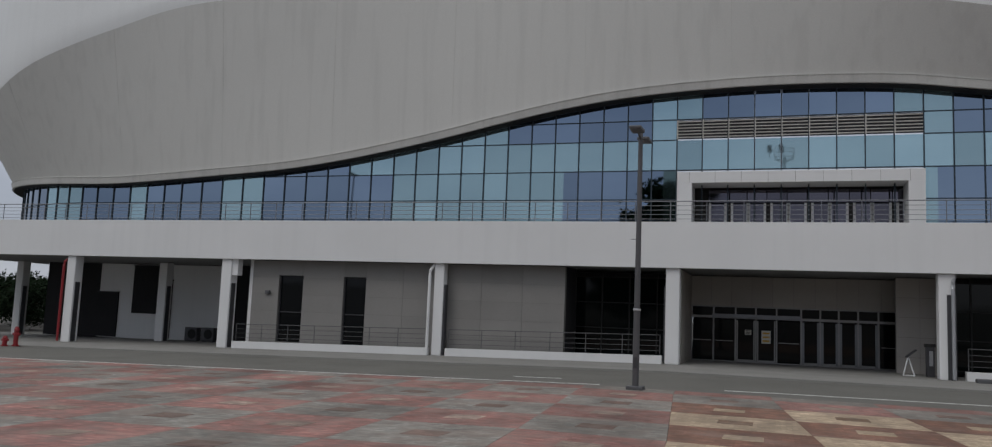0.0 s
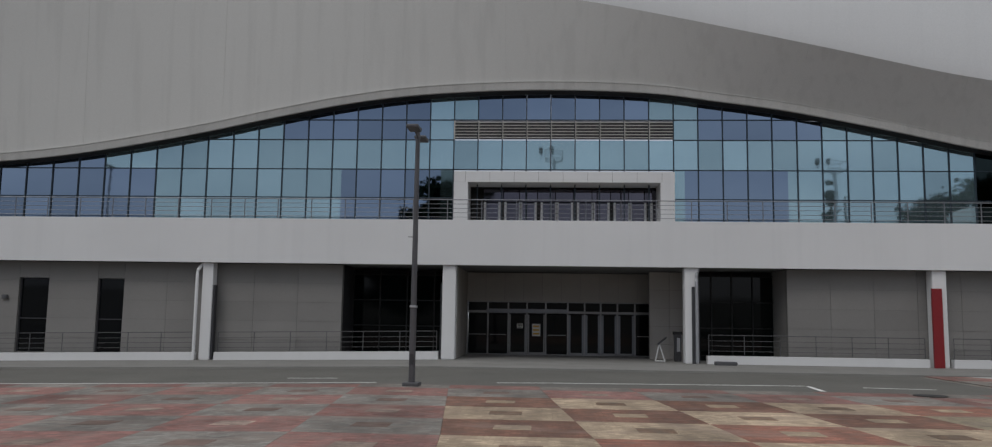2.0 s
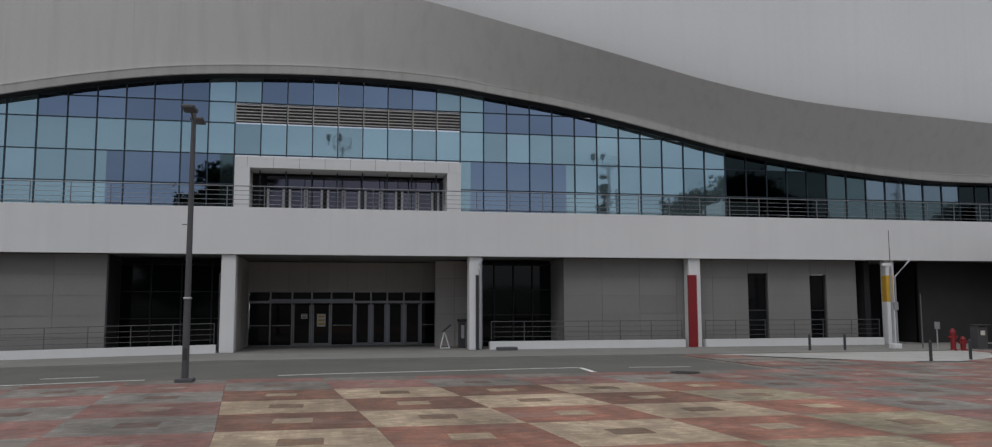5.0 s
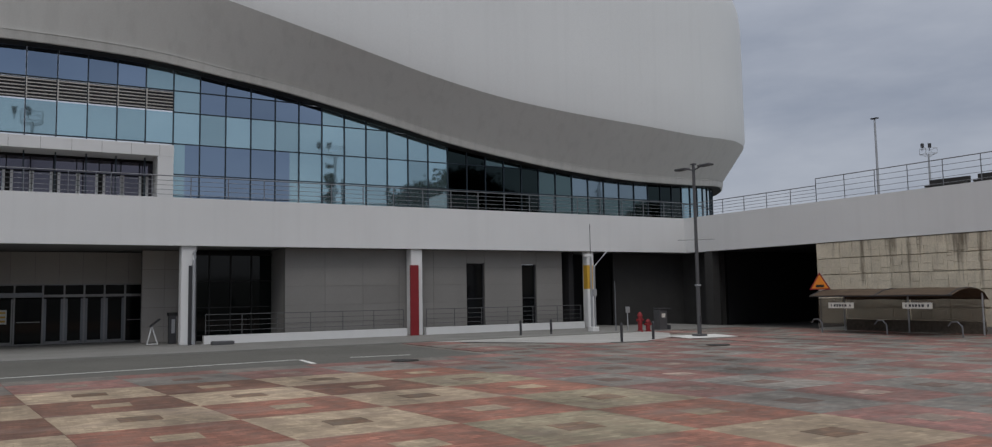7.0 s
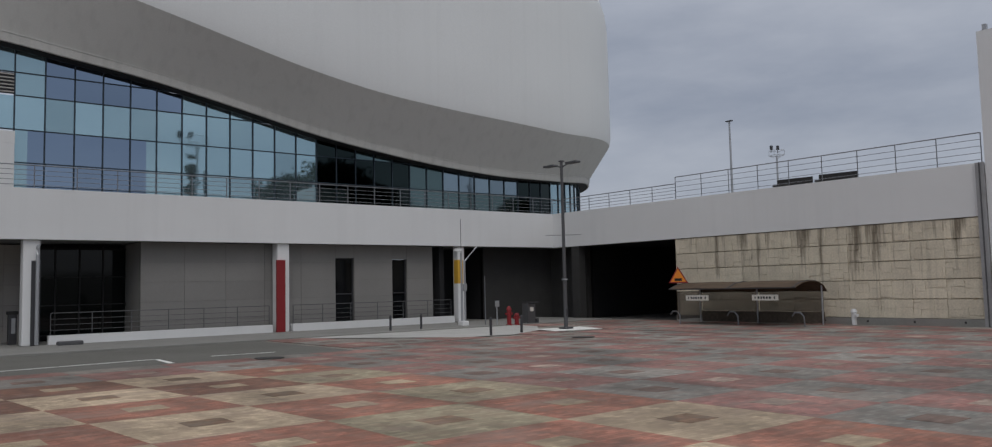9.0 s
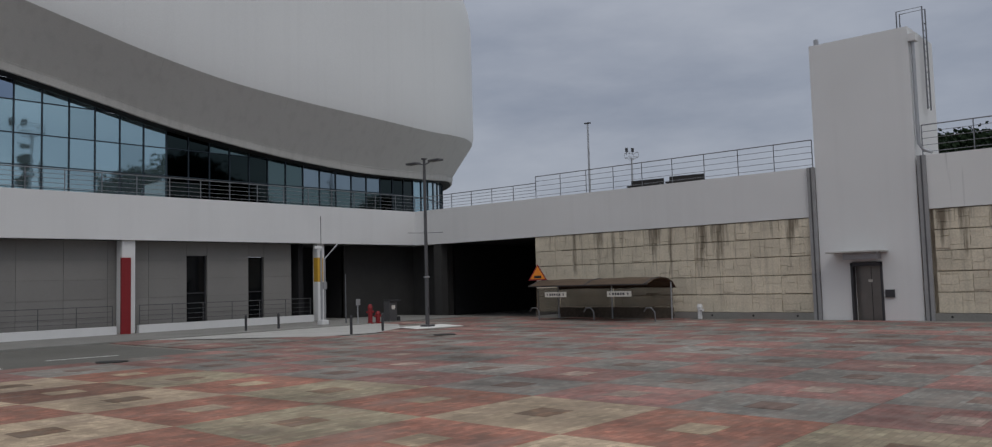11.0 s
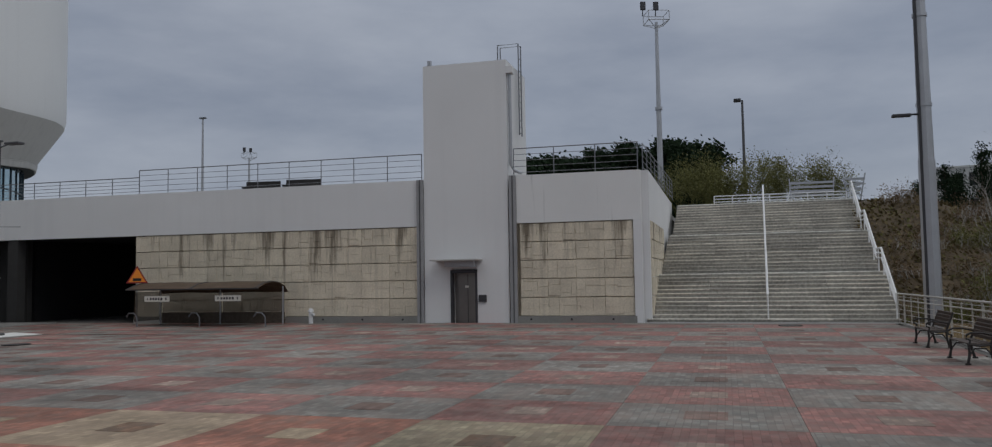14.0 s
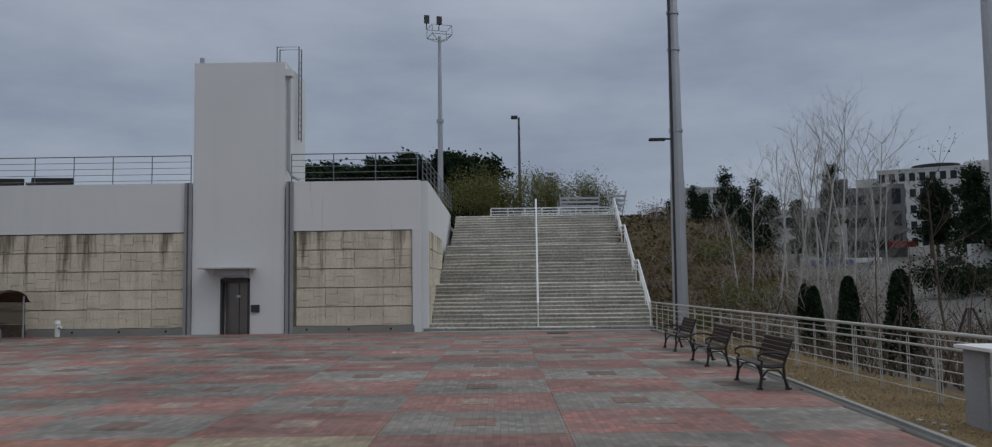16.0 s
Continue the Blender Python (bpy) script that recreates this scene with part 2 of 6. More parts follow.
M = dict(
    slope=mat("slope_turf", (0.085, 0.062, 0.036), 0.95, vary=0.55, scale=0.5, fine=7, bump=0.7),
    # risers set darker than the treads, their shade put into the colour
    riser=mat("shaded_riser", (0.31, 0.30, 0.27), 0.9, vary=0.5, scale=0.7, fine=9, bump=0.3),
    stained=mat("stained_render", (0.72, 0.72, 0.71), 0.8, vary=0.07, scale=0.3, fine=30, bump=0.1, streak=0.22, runs=6.0, edge=(0.62, 0.72)),
    thin_rail=mat("dull_steel", (0.10, 0.10, 0.105), 0.6, metal=0.2, vary=0.12),
    pale=mat("pale_concrete", (0.44, 0.43, 0.41), 0.9, vary=0.18, scale=0.8, fine=20, bump=0.2),
    conduit=mat("grey_channel", (0.30, 0.30, 0.305), 0.7, vary=0.15),
    backfill=mat("mortar_buff", (0.36, 0.31, 0.235), 0.95, vary=0.25),
    pave=mat("worn_pavement", (0.24, 0.235, 0.22), 0.9, vary=0.2, scale=0.7, fine=30, bump=0.3),
    # plaster colour lowered to near black to hold the shade under cover
    shade_wall=mat("shaded_plaster", (0.042, 0.041, 0.04), 0.9, vary=0.15),
    inset_g=paver_mat("inset_grey", (0.20, 0.13, 0.108), (0.18, 0.14, 0.12)),
    inset_r=paver_mat("inset_red", (0.36, 0.275, 0.225), (0.21, 0.165, 0.14)),
    inset_y=paver_mat("inset_pale", (0.42, 0.33, 0.225), (0.28, 0.22, 0.16)),
    inset_b=paver_mat("inset_brown", (0.24, 0.15, 0.10), (0.19, 0.155, 0.12)),
    white=mat("white_render", (0.71, 0.712, 0.712), 0.75, vary=0.07, scale=0.25, fine=40, bump=0.08, streak=0.025),
    shell=mat("white_shell", (0.76, 0.772, 0.77), 0.6, vary=0.05, scale=0.12, fine=18, bump=0.06, streak=0.018),
    # shell surface greyed for the shade on its downward lean
    band=mat("shaded_band", (0.56, 0.556, 0.532), 0.6, vary=0.06, scale=0.12, fine=18, bump=0.06, streak=0.06),
    lip=mat("rim_sheet", (0.50, 0.495, 0.47), 0.6, vary=0.1, scale=0.4, fine=12, bump=0.06, streak=0.1),
    # soffit grey lowered to deepen the shade under the deck
    soffit=mat("soffit_shaded", (0.22, 0.22, 0.22), 0.8, vary=0.08),
    # same panel as wall_panel, lightened to offset the deep bay's shade
    panel_lightened=mat("entrance_panel_lightened", (0.37, 0.345, 0.315), 0.65, vary=0.08, scale=0.6, fine=25, bump=0.08, random_tint=0.05),
    panel=mat("wall_panel", (0.226, 0.218, 0.208), 0.65, vary=0.08, scale=0.6, fine=25, bump=0.08, random_tint=0.05),
    joint=mat("joint_dark", (0.19, 0.185, 0.175), 0.9),
    stone=stone_mat("cast_stone", (0.64, 0.575, 0.455)),
    concrete=mat("concrete", (0.30, 0.295, 0.28), 0.9, vary=0.22, scale=0.9, fine=25, bump=0.3),
    step=mat("weathered_steps", (0.46, 0.43, 0.375), 0.9, vary=0.5, scale=0.8, fine=9, bump=0.3, random_tint=0.34),
    nosing=mat("pale_step_edge", (0.66, 0.65, 0.60), 0.9, vary=0.35, scale=1.5, fine=6, bump=0.3),
    asphalt=mat("asphalt", (0.135, 0.131, 0.117), 0.9, vary=0.2, scale=0.4, fine=70, bump=0.4),
    straw=mat("straw", (0.27, 0.195, 0.10), 0.95, vary=0.5, scale=0.9, fine=12, bump=0.0),
    tuft=mat("dead_grass", (0.115, 0.088, 0.04), 0.95, vary=0.5, scale=0.6, fine=9, bump=0.5),
    grass=mat("dry_grass", (0.165, 0.117, 0.055), 0.95, vary=0.6, scale=0.8, fine=12, bump=0.6),
    soil=mat("soil", (0.11, 0.09, 0.07), 0.95, vary=0.4, scale=0.5, fine=8, bump=0.5),
    earth=mat("far_ground", (0.125, 0.12, 0.11), 0.95, vary=0.3, scale=0.1, fine=3, bump=0.2),
    line=mat("road_paint", (0.74, 0.74, 0.71), 0.8, vary=0.25, scale=2, fine=25),
    steel=mat("galvanised", (0.42, 0.43, 0.45), 0.45, metal=0.6, vary=0.12),
    rail=mat("steel_rail", (0.21, 0.215, 0.23), 0.4, metal=0.6, vary=0.1),
    fence=mat("painted_fence", (0.47, 0.455, 0.42), 0.5, metal=0.1, vary=0.12),
    dark=mat("dark_metal", (0.055, 0.055, 0.06), 0.5, metal=0.3, vary=0.15),
    lamp=mat("lamp_post_paint", (0.10, 0.10, 0.105), 0.5, metal=0.3, vary=0.15),
    frame=mat("aluminium_frame", (0.29, 0.285, 0.28), 0.45, metal=0.5, vary=0.1),
    mullion=mat("dark_mullion", (0.03, 0.045, 0.06), 0.5, metal=0.3, vary=0.1),
    red=mat("red_paint", (0.23, 0.016, 0.02), 0.5, vary=0.12),
    yellow=mat("yellow_paint", (0.62, 0.36, 0.04), 0.6, vary=0.12),
    orange=mat("sign_orange", (0.75, 0.24, 0.02), 0.5, vary=0.05),
    black=mat("black", (0.015, 0.015, 0.015), 0.7, vary=0.1),
    paper=mat("paper", (0.68, 0.66, 0.6), 0.8, vary=0.05),
    wood=mat("bench_slat", (0.08, 0.061, 0.049), 0.65, vary=0.25, fine=45),
    iron=mat("cast_iron", (0.035, 0.033, 0.032), 0.55, metal=0.3, vary=0.2),
    poly=mat("smoked_sheet", (0.105, 0.075, 0.053), 0.75, vary=0.3, scale=2.5, spec=0.15),
    # near-black tone that paints deep shade on covered walls
    inner=mat("interior_shade", (0.018, 0.018, 0.02), 0.9),
    bark=mat("birch_bark", (0.46, 0.44, 0.41), 0.85, vary=0.4, scale=4, fine=20, bump=0.3),
    twig=mat("twig", (0.35, 0.33, 0.305), 0.9, vary=0.2),
    trunk=mat("trunk", (0.10, 0.075, 0.055), 0.95, vary=0.3, fine=15, bump=0.5),
    leaf=mat("pine_needles", (0.017, 0.030, 0.015), 0.85, vary=0.4, fine=6, spec=0.08),
    bush=mat("bush_leaves", (0.13, 0.128, 0.04), 0.85, vary=0.4, fine=6),
    brush=mat("dry_brush", (0.15, 0.103, 0.06), 0.9, vary=0.4, fine=6),
    far_wall=mat("far_wall", (0.56, 0.565, 0.55), 0.8, vary=0.08, scale=0.2),
    far_grey=mat("far_grey", (0.155, 0.155, 0.16), 0.8, vary=0.1, scale=0.2),
    far_glass=mat("far_glass", (0.012, 0.014, 0.018), 0.45, vary=0.2),
    red_p=paver_mat("paver_red", (0.305, 0.152, 0.132), (0.235, 0.165, 0.146)),
    grey_p=paver_mat("paver_grey", (0.25, 0.241, 0.218), (0.215, 0.18, 0.158)),
    yel_p=paver_mat("paver_yellow", (0.49, 0.385, 0.27), (0.34, 0.26, 0.19)),
    khaki_p=paver_mat("paver_khaki", (0.34, 0.295, 0.205), (0.27, 0.21, 0.15)),
    brn_p=paver_mat("paver_brown", (0.365, 0.165, 0.118), (0.235, 0.145, 0.112)),
    dark_p=paver_mat("paver_dark_brown", (0.22, 0.114, 0.082), (0.16, 0.105, 0.082)),
    smoked=glass_mat("smoked_clear", (0.095, 0.066, 0.047), 0.35, alpha=0.46, spec=0.2),
    pane_light=glass_mat("pane_pale", (0.375, 0.535, 0.59), 0.025, spec=0.9, metal=0.85),
    pane_mid=glass_mat("pane_mid", (0.23, 0.30, 0.35), 0.04, spec=0.9, metal=0.9),
    pane_blue=glass_mat("pane_blue", (0.228, 0.298, 0.398), 0.02, spec=1.0, metal=1.0),
    pane_dark=glass_mat("pane_dark", (0.024, 0.034, 0.034), 0.03, spec=0.6, metal=1.0),
    pane_green=glass_mat("pane_green", (0.11, 0.165, 0.17), 0.04, spec=0.8, metal=0.9),
    louvre=mat("louvre_paint", (0.52, 0.50, 0.47), 0.5, vary=0.1),
    portal_glass=glass_mat("portal_glass", (0.115, 0.11, 0.135), 0.04, spec=0.5, metal=0.9),
    door_glass=glass_mat("door_glass", (0.005, 0.006, 0.007), 0.04, spec=0.16),
    shop_glass=glass_mat("recess_glass", (0.004, 0.006, 0.006), 0.05, spec=0.16),
    steel_door=mat("brushed_steel", (0.22, 0.205, 0.19), 0.35, metal=0.7, vary=0.15),
)


# ---- mesh helpers ----
def add_box(bm, c, s, rz=0.0, ry=0.0):
    m = pose(c[0], c[1], c[2], 0, ry, rz) @ Matrix.Diagonal((s[0], s[1], s[2], 1))
    return bmesh.ops.create_cube(bm, size=1.0, matrix=m)["verts"]


def box(c, s, bevel=0.0, rz=0.0):
    bm = bmesh.new()
    add_box(bm, c, s, rz)
    if bevel:
        bmesh.ops.bevel(bm, geom=bm.edges[:], offset=bevel, segments=2, affect="EDGES", profile=0.6)
    return bm


def add_tube(bm, pts, r, seg=8, r1=None):
    """A round bar along points, tapering from r to r1."""
    pts = [Vector(p) for p in pts]
    r1 = r if r1 is None else r1
    rings = []
    for i, p in enumerate(pts):
        d = (pts[min(i + 1, len(pts) - 1)] - pts[max(i - 1, 0)]).normalized()
        side = d.cross(Vector((0, 0, 1)) if abs(d.z) < 0.9 else Vector((1, 0, 0))).normalized()
        up = side.cross(d)
        k = r + (r1 - r) * i / max(1, len(pts) - 1)
        rings.append([bm.verts.new(p + k * (math.cos(a) * side + math.sin(a) * up)) for a in (2 * math.pi * j / seg for j in range(seg))])
    for a, b in zip(rings, rings[1:]):
        for j in range(seg):
            bm.faces.new((a[j], a[(j + 1) % seg], b[(j + 1) % seg], b[j]))
    bm.faces.new(rings[0][::-1])
    bm.faces.new(rings[-1])


def tube(pts, r, seg=8, r1=None):
    bm = bmesh.new()
    add_tube(bm, pts, r, seg, r1)
    return bm


def ends(bm):
    bmesh.ops.recalc_face_normals(bm, faces=bm.faces[:])
    return bm


def part(name, bm, material, parent=None, label="", smooth=False):
    """Link a bmesh as one mesh object under a thing, a part or the setting."""
    me = bpy.data.meshes.new(name)
    bmesh.ops.recalc_face_normals(bm, faces=bm.faces[:])
    bm.to_mesh(me)
    bm.free()
    me.materials.append(material)
    if smooth:
        me.shade_smooth()
    ob = new(name, me)
    if parent is not None:
        ob.parent = parent
    if label:
        tagged(ob, label)
    return ob


def piece(name, me, parent, m=None):
    ob = new(name, me)
    ob.parent = parent
    if m is not None:
        ob.matrix_basis = m
    return ob


def mesh_of(bm, material, name):
    me = bpy.data.meshes.new(name)
    bmesh.ops.recalc_face_normals(bm, faces=bm.faces[:])
    bm.to_mesh(me)
    bm.free()
    me.materials.append(material)
    return me


def thing(name, label, category, m=None, group="", kind=""):
    ob = new(name)
    ob.empty_display_size = 0.2
    if m is not None:
        ob.matrix_basis = m
    return tagged(ob, label, category, group, kind)


def setting(name, bm, material, label, category="structure"):
    return tagged(part(name, bm, material), label, category, kind="structure")


def gz(x):
    """Height of the paved ground: level, falling away past the lamp post."""
    return 0.02 * (max(x, -60.0) + 4.18) if x < -4.18 else 0.0


def sheet(x0, x1, y0, y1, z, nx=1, thick=0.0):
    """A ground sheet that follows gz(), z above it."""
    bm = bmesh.new()
    xs = sorted({x0, x1} | {x for x in (-60.0, -4.18) if x0 < x < x1})
    rows = [[bm.verts.new((x, y, gz(x) + z)) for y in (y0, y1)] for x in xs]
    for a, b in zip(rows, rows[1:]):
        bm.faces.new((a[0], b[0], b[1], a[1]))
    if thick:
        geo = bmesh.ops.extrude_face_region(bm, geom=bm.faces[:])["geom"]
        bmesh.ops.translate(bm, verts=[g for g in geo if isinstance(g, bmesh.types.BMVert)], vec=(0, 0, -thick))
    return bm


# ---- plan ----
FRONT, SIDE = 36.5, 33.9            # faces of the deck: along the hall, along the retaining wall
SOFFIT, DECK = 4.2, 6.2
COLS = [-37.4, -27.1, -15.15, -4.22, 6.35, 16.8, 27.2]

# ground: the plaza's level, then falling beyond the fence, one sheet to the horizon
def terrain(x, y):
    z = gz(x) - 0.03
    if y < -7.5:
        k = min(1.0, (-7.5 - y) / 4.0)
        far = max(0.0, math.hypot(x, y) - 25.0)
        z = z * (1 - k) + k * (-0.6 + min(12.0, far * 0.05))
    return z


bm = bmesh.new()
gx = [-1600, -400, -120, -60, -40, -20, -4.18, 0, 6, 12, 18, 24, 30, 36, 42, 50, 60, 70, 80, 95, 110, 130, 160, 200, 300, 600, 1600]
gy = [-1600, -600, -300, -200, -150, -120, -100, -85, -70, -60, -50, -40, -32, -26, -21, -17.5, -14, -11, -9, -7.5, -6, 24, 60, 120, 400, 1600]
grid = [[bm.verts.new((x, y, terrain(x, y))) for y in gy] for x in gx]
for a, b in zip(grid, grid[1:]):
    for j in range(len(gy) - 1):
        bm.faces.new((a[j], b[j], b[j + 1], a[j + 1]))
setting("ground", bm, M["earth"], "grey paved and bare ground round the plaza", "ground")

setting("road", sheet(-60, 33.0, 23.9, 31.6, 0.0), M["asphalt"], "worn grey asphalt service road along the hall", "road")
setting("pavement", sheet(-60, 33.6, 31.6, 48, 0.07, thick=0.2), M["pave"], "pale concrete apron under the deck with a low kerb", "pavement")


# ---- the hall: deck, wall and columns ----
def slab_run(name, a, b, label):
    bm = bmesh.new()
    add_box(bm, ((a[0] + b[0]) / 2, (a[1] + b[1]) / 2, (a[2] + b[2]) / 2), (b[0] - a[0], b[1] - a[1], b[2] - a[2]))
    return setting(name, bm, M["white"], label, "wall")


slab_run("fascia_front", (-52, FRONT, SOFFIT), (SIDE + 0.3, FRONT + 0.3, DECK), "smooth white rendered edge of the raised deck")
slab_run("fascia_side", (SIDE, 12.7, 4.18), (SIDE + 0.3, FRONT, DECK), "white rendered parapet over the stone-faced wall")
slab_run("fascia_end", (SIDE, 3.3, 4.18), (SIDE + 0.3, 8.7, DECK), "white rendered parapet beside the stairs, water stained").data.materials[0] = M["stained"]
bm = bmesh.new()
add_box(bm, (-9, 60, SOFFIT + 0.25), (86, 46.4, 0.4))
setting("deck_soffit", bm, M["soffit"], "underside of the deck in a grey lowered for shade", "ceiling")
bm = bmesh.new()
add_box(bm, (75, 36.0, 5.8), (81.6, 65, 0.3))
add_box(bm, (-9, 60, 5.8), (86, 46.4, 0.3))
setting("deck_floor", bm, M["concrete"], "concrete floor of the raised deck", "floor")

# ---- the hall's shell: plan path of its lower edge, rounded at both ends ----
XL, XR, RAD, LIP = -39.6, 33.5, 16.0, 39.5


def plan(s, off=0.0):
    """Point of the shell's plan, s metres along the front from its left end, off metres outwards."""
    if s < 0:
        a = max(s / RAD, -math.pi / 2)
        p = Vector((XL + (RAD + off) * math.sin(a), LIP + RAD - (RAD + off) * math.cos(a), 0))
        return p + Vector((0, max(0.0, -s - RAD * math.pi / 2), 0))
    if s > XR - XL:
        q = s - (XR - XL)
        a = min(q / RAD, math.pi / 2)
        p = Vector((XR + (RAD + off) * math.sin(a), LIP + RAD - (RAD + off) * math.cos(a), 0))
        return p + Vector((0, max(0.0, q - RAD * math.pi / 2), 0))
    return Vector((XL + s, LIP - off, 0))


def smooth_curve(knots):
    xs, zs = [k[0] for k in knots], [k[1] for k in knots]

    def f(x):
        # monotone-friendly cubic through the knots
        if x <= xs[0]:
            return zs[0]
        if x >= xs[-1]:
            return zs[-1]
        i = max(j for j in range(len(xs) - 1) if xs[j] <= x)
        h = xs[i + 1] - xs[i]
        t = (x - xs[i]) / h
        d = [(zs[min(j + 1, len(zs) - 1)] - zs[max(j - 1, 0)]) / (xs[min(j + 1, len(xs) - 1)] - xs[max(j - 1, 0)]) for j in (i, i + 1)]
        return ((2 * t ** 3 - 3 * t ** 2 + 1) * zs[i] + (t ** 3 - 2 * t ** 2 + t) * h * d[0]
                + (3 * t ** 2 - 2 * t ** 3) * zs[i + 1] + (t ** 3 - t ** 2) * h * d[1])
    return f


lip_z = smooth_curve([(-60, 9.1), (-50, 9.05), (-39.6, 8.75), (-36.7, 8.78), (-30, 9.15), (-25.9, 9.42), (-22.7, 9.8), (-19.6, 10.3), (-16.5, 10.88), (-13.4, 11.54), (-10.3, 12.14), (-7.2, 12.58), (-3.5, 12.84), (0.5, 12.92), (5.1, 12.74), (8.15, 12.34), (11.15, 11.92), (14.1, 11.36), (17.0, 10.75), (20.0, 10.1), (23.6, 9.55), (27.9, 9.05), (33.0, 8.72), (38.5, 8.85), (44.5, 9.3), (60, 9.4)])
crease_z = smooth_curve([(-62, 11.6), (-54, 12.4), (-48, 13.5), (-44.7, 14.6), (-41.5, 15.95), (-37.5, 17.5), (-32.5, 18.85), (-26, 19.3), (-17, 19.4), (-6, 18.4), (2, 17.0), (9.2, 15.3), (12.2, 14.56), (15.2, 13.85), (18.75, 13.08), (22.55, 12.48), (26.7, 12.1), (31.25, 11.84), (36.1, 11.65), (39.65, 11.86), (42, 12.07), (46, 12.3), (60, 12.6)])


tilt_k = smooth_curve([(-60, 0.5), (-46, 0.48), (-36, 0.18), (-15, 0.02), (0, 0.18), (8, 0.44), (14, 0.64), (24, 0.6), (34, 0.57), (60, 0.57)])


def lean(x):
    return min(3.4, tilt_k(x) * (crease_z(x) - lip_z(x)))


S_ALL = [-60 + 0.9 * i for i in range(int((73.1 + 120) / 0.9) + 1)]


def strip(profile):
    bm = bmesh.new()
    rows = []
    for s in S_ALL:
        x = XL + s
        rows.append([bm.verts.new(plan(s, o) + Vector((0, 0, z))) for o, z in profile(x)])
    for a, b in zip(rows, rows[1:]):
        for j in range(len(a) - 1):
            bm.faces.new((a[j], b[j], b[j + 1], a[j + 1]))
    return bm, rows


# strip and underside coloured black for the shade below the rim
bm, _ = strip(lambda x: [(-0.66, lip_z(x) - 0.05), (-0.03, lip_z(x) - 0.05), (-0.03, lip_z(x) + 0.02)])
tagged(part("hall_shell_drip_edge", bm, M["black"]), "black strip and underside standing for the shade between glass front and shell", "facade", kind="structure")
bm, _ = strip(lambda x: [(-0.03, lip_z(x)), (0.05, lip_z(x)), (0.07, lip_z(x) + 0.02), (0.13, lip_z(x) + 0.37), (0.155, lip_z(x) + 0.38), (0.155, lip_z(x) + 0.41), (-0.02, lip_z(x) + 0.46)])
tagged(part("hall_shell_lip", bm, M["lip"]), "grey rounded rim with a pale ledge along the shell's wavy bottom edge", "facade", kind="structure")
bm, _ = strip(lambda x: [(0.0 + lean(x) * k, lip_z(x) + 0.4 + (crease_z(x) - lip_z(x) - 0.4) * k) for k in (0, 0.15, 0.4, 0.7, 1.0)])
shell = tagged(part("hall_shell_band", bm, M["band"], smooth=True), "lower band of the hall's shell, greyed for shade, with a wavy bottom edge", "facade", kind="structure")
bm, rows = strip(lambda x: [(lean(x), crease_z(x)), (lean(x) + 0.12, crease_z(x) + 0.5)] + [(lean(x) + 0.12, crease_z(x) + (20.8 - crease_z(x)) * k) for k in (0.35, 0.7, 1.0)]
                 + [(lean(x) + 0.12 - 6 * (1 - math.cos(a)), 20.8 + 6 * math.sin(a)) for a in (0.2, 0.4, 0.6, 0.8, 1.0, 1.2, 1.4)])
bm.faces.new([r[-1] for r in rows])
tagged(part("hall_shell", bm, M["shell"], smooth=True), "huge smooth white curved shell over the hall", "facade", kind="structure")

# thin sheet joints running up the band
for x in (-44, -37, -30, -23, -16, -9, -2, 5, 12, 19, 26, 33):
    rise = [(lean(x) * k, lip_z(x) + 0.46 + (crease_z(x) - lip_z(x) - 0.46) * k) for k in (0, 0.15, 0.4, 0.7, 1.0)]
    part("sheet_joint", tube([tuple(plan(x - XL, o) + Vector((0, 0, z))) for o, z in rise], 0.012, 5), M["lip"], shell)

# ---- glass front under the wave ----
glass_front = thing("glass_front", "teal and blue curtain wall under the wavy white shell", "facade", kind="structure")
BAY, ROWS_Z = 1.19, [DECK, 7.7, 9.12, 10.6, 11.6, 12.75]
GOFF = -0.7


def bay_x(k):
    """Place of the k-th upright along the front; the bays widen towards the west end."""
    if k >= 0:
        return -4.53 + (1.19 * k if k <= 9 else 10.71 + 1.176 * (k - 9))
    n = min(-k, 22)
    return -4.53 - 1.178 * n - 0.0055 * n * (n + 1) - 1.25 * max(0, -k - 22)


def pane_kind(x, r):
    """Glazing: pale before blinds, blue or dark before open rooms; dark and green tints also stand for mirrored trees.
    """
    if 20.4 < x < 26.4 and r <= 2:
        return "pane_dark" if r < 2 or x < 22.7 else "pane_green"
    # end panes tinted for what they mirror, the last ones pale with sky
    if x > 34.0:
        return "pane_dark" if x < 37.5 else "pane_light"
    if x > 26.4:
        return "pane_green" if x < 28.6 or r == 0 else "pane_mid"
    if r <= 1:
        blue = -10.1 < x < -5.15 or 6.7 < x < 11.6 or -27.4 < x < -19.7 or -35.3 < x < -30.2 or -40.6 < x < -37.6 or x < -45
        # narrow green strip beside the portal stands for a hazy tree reflection
        return "pane_blue" if blue else ("pane_green" if -5.15 < x < -4.4 else "pane_light")
    if r == 2:
        return "pane_blue" if x < -22.2 else "pane_light"
    if r == 3:
        return "pane_blue" if -13.2 < x < -5.8 or 7.4 < x < 13.2 else "pane_light"
    return "pane_light" if -5.8 < x < -3.0 or 5.0 < x < 7.4 else "pane_blue"


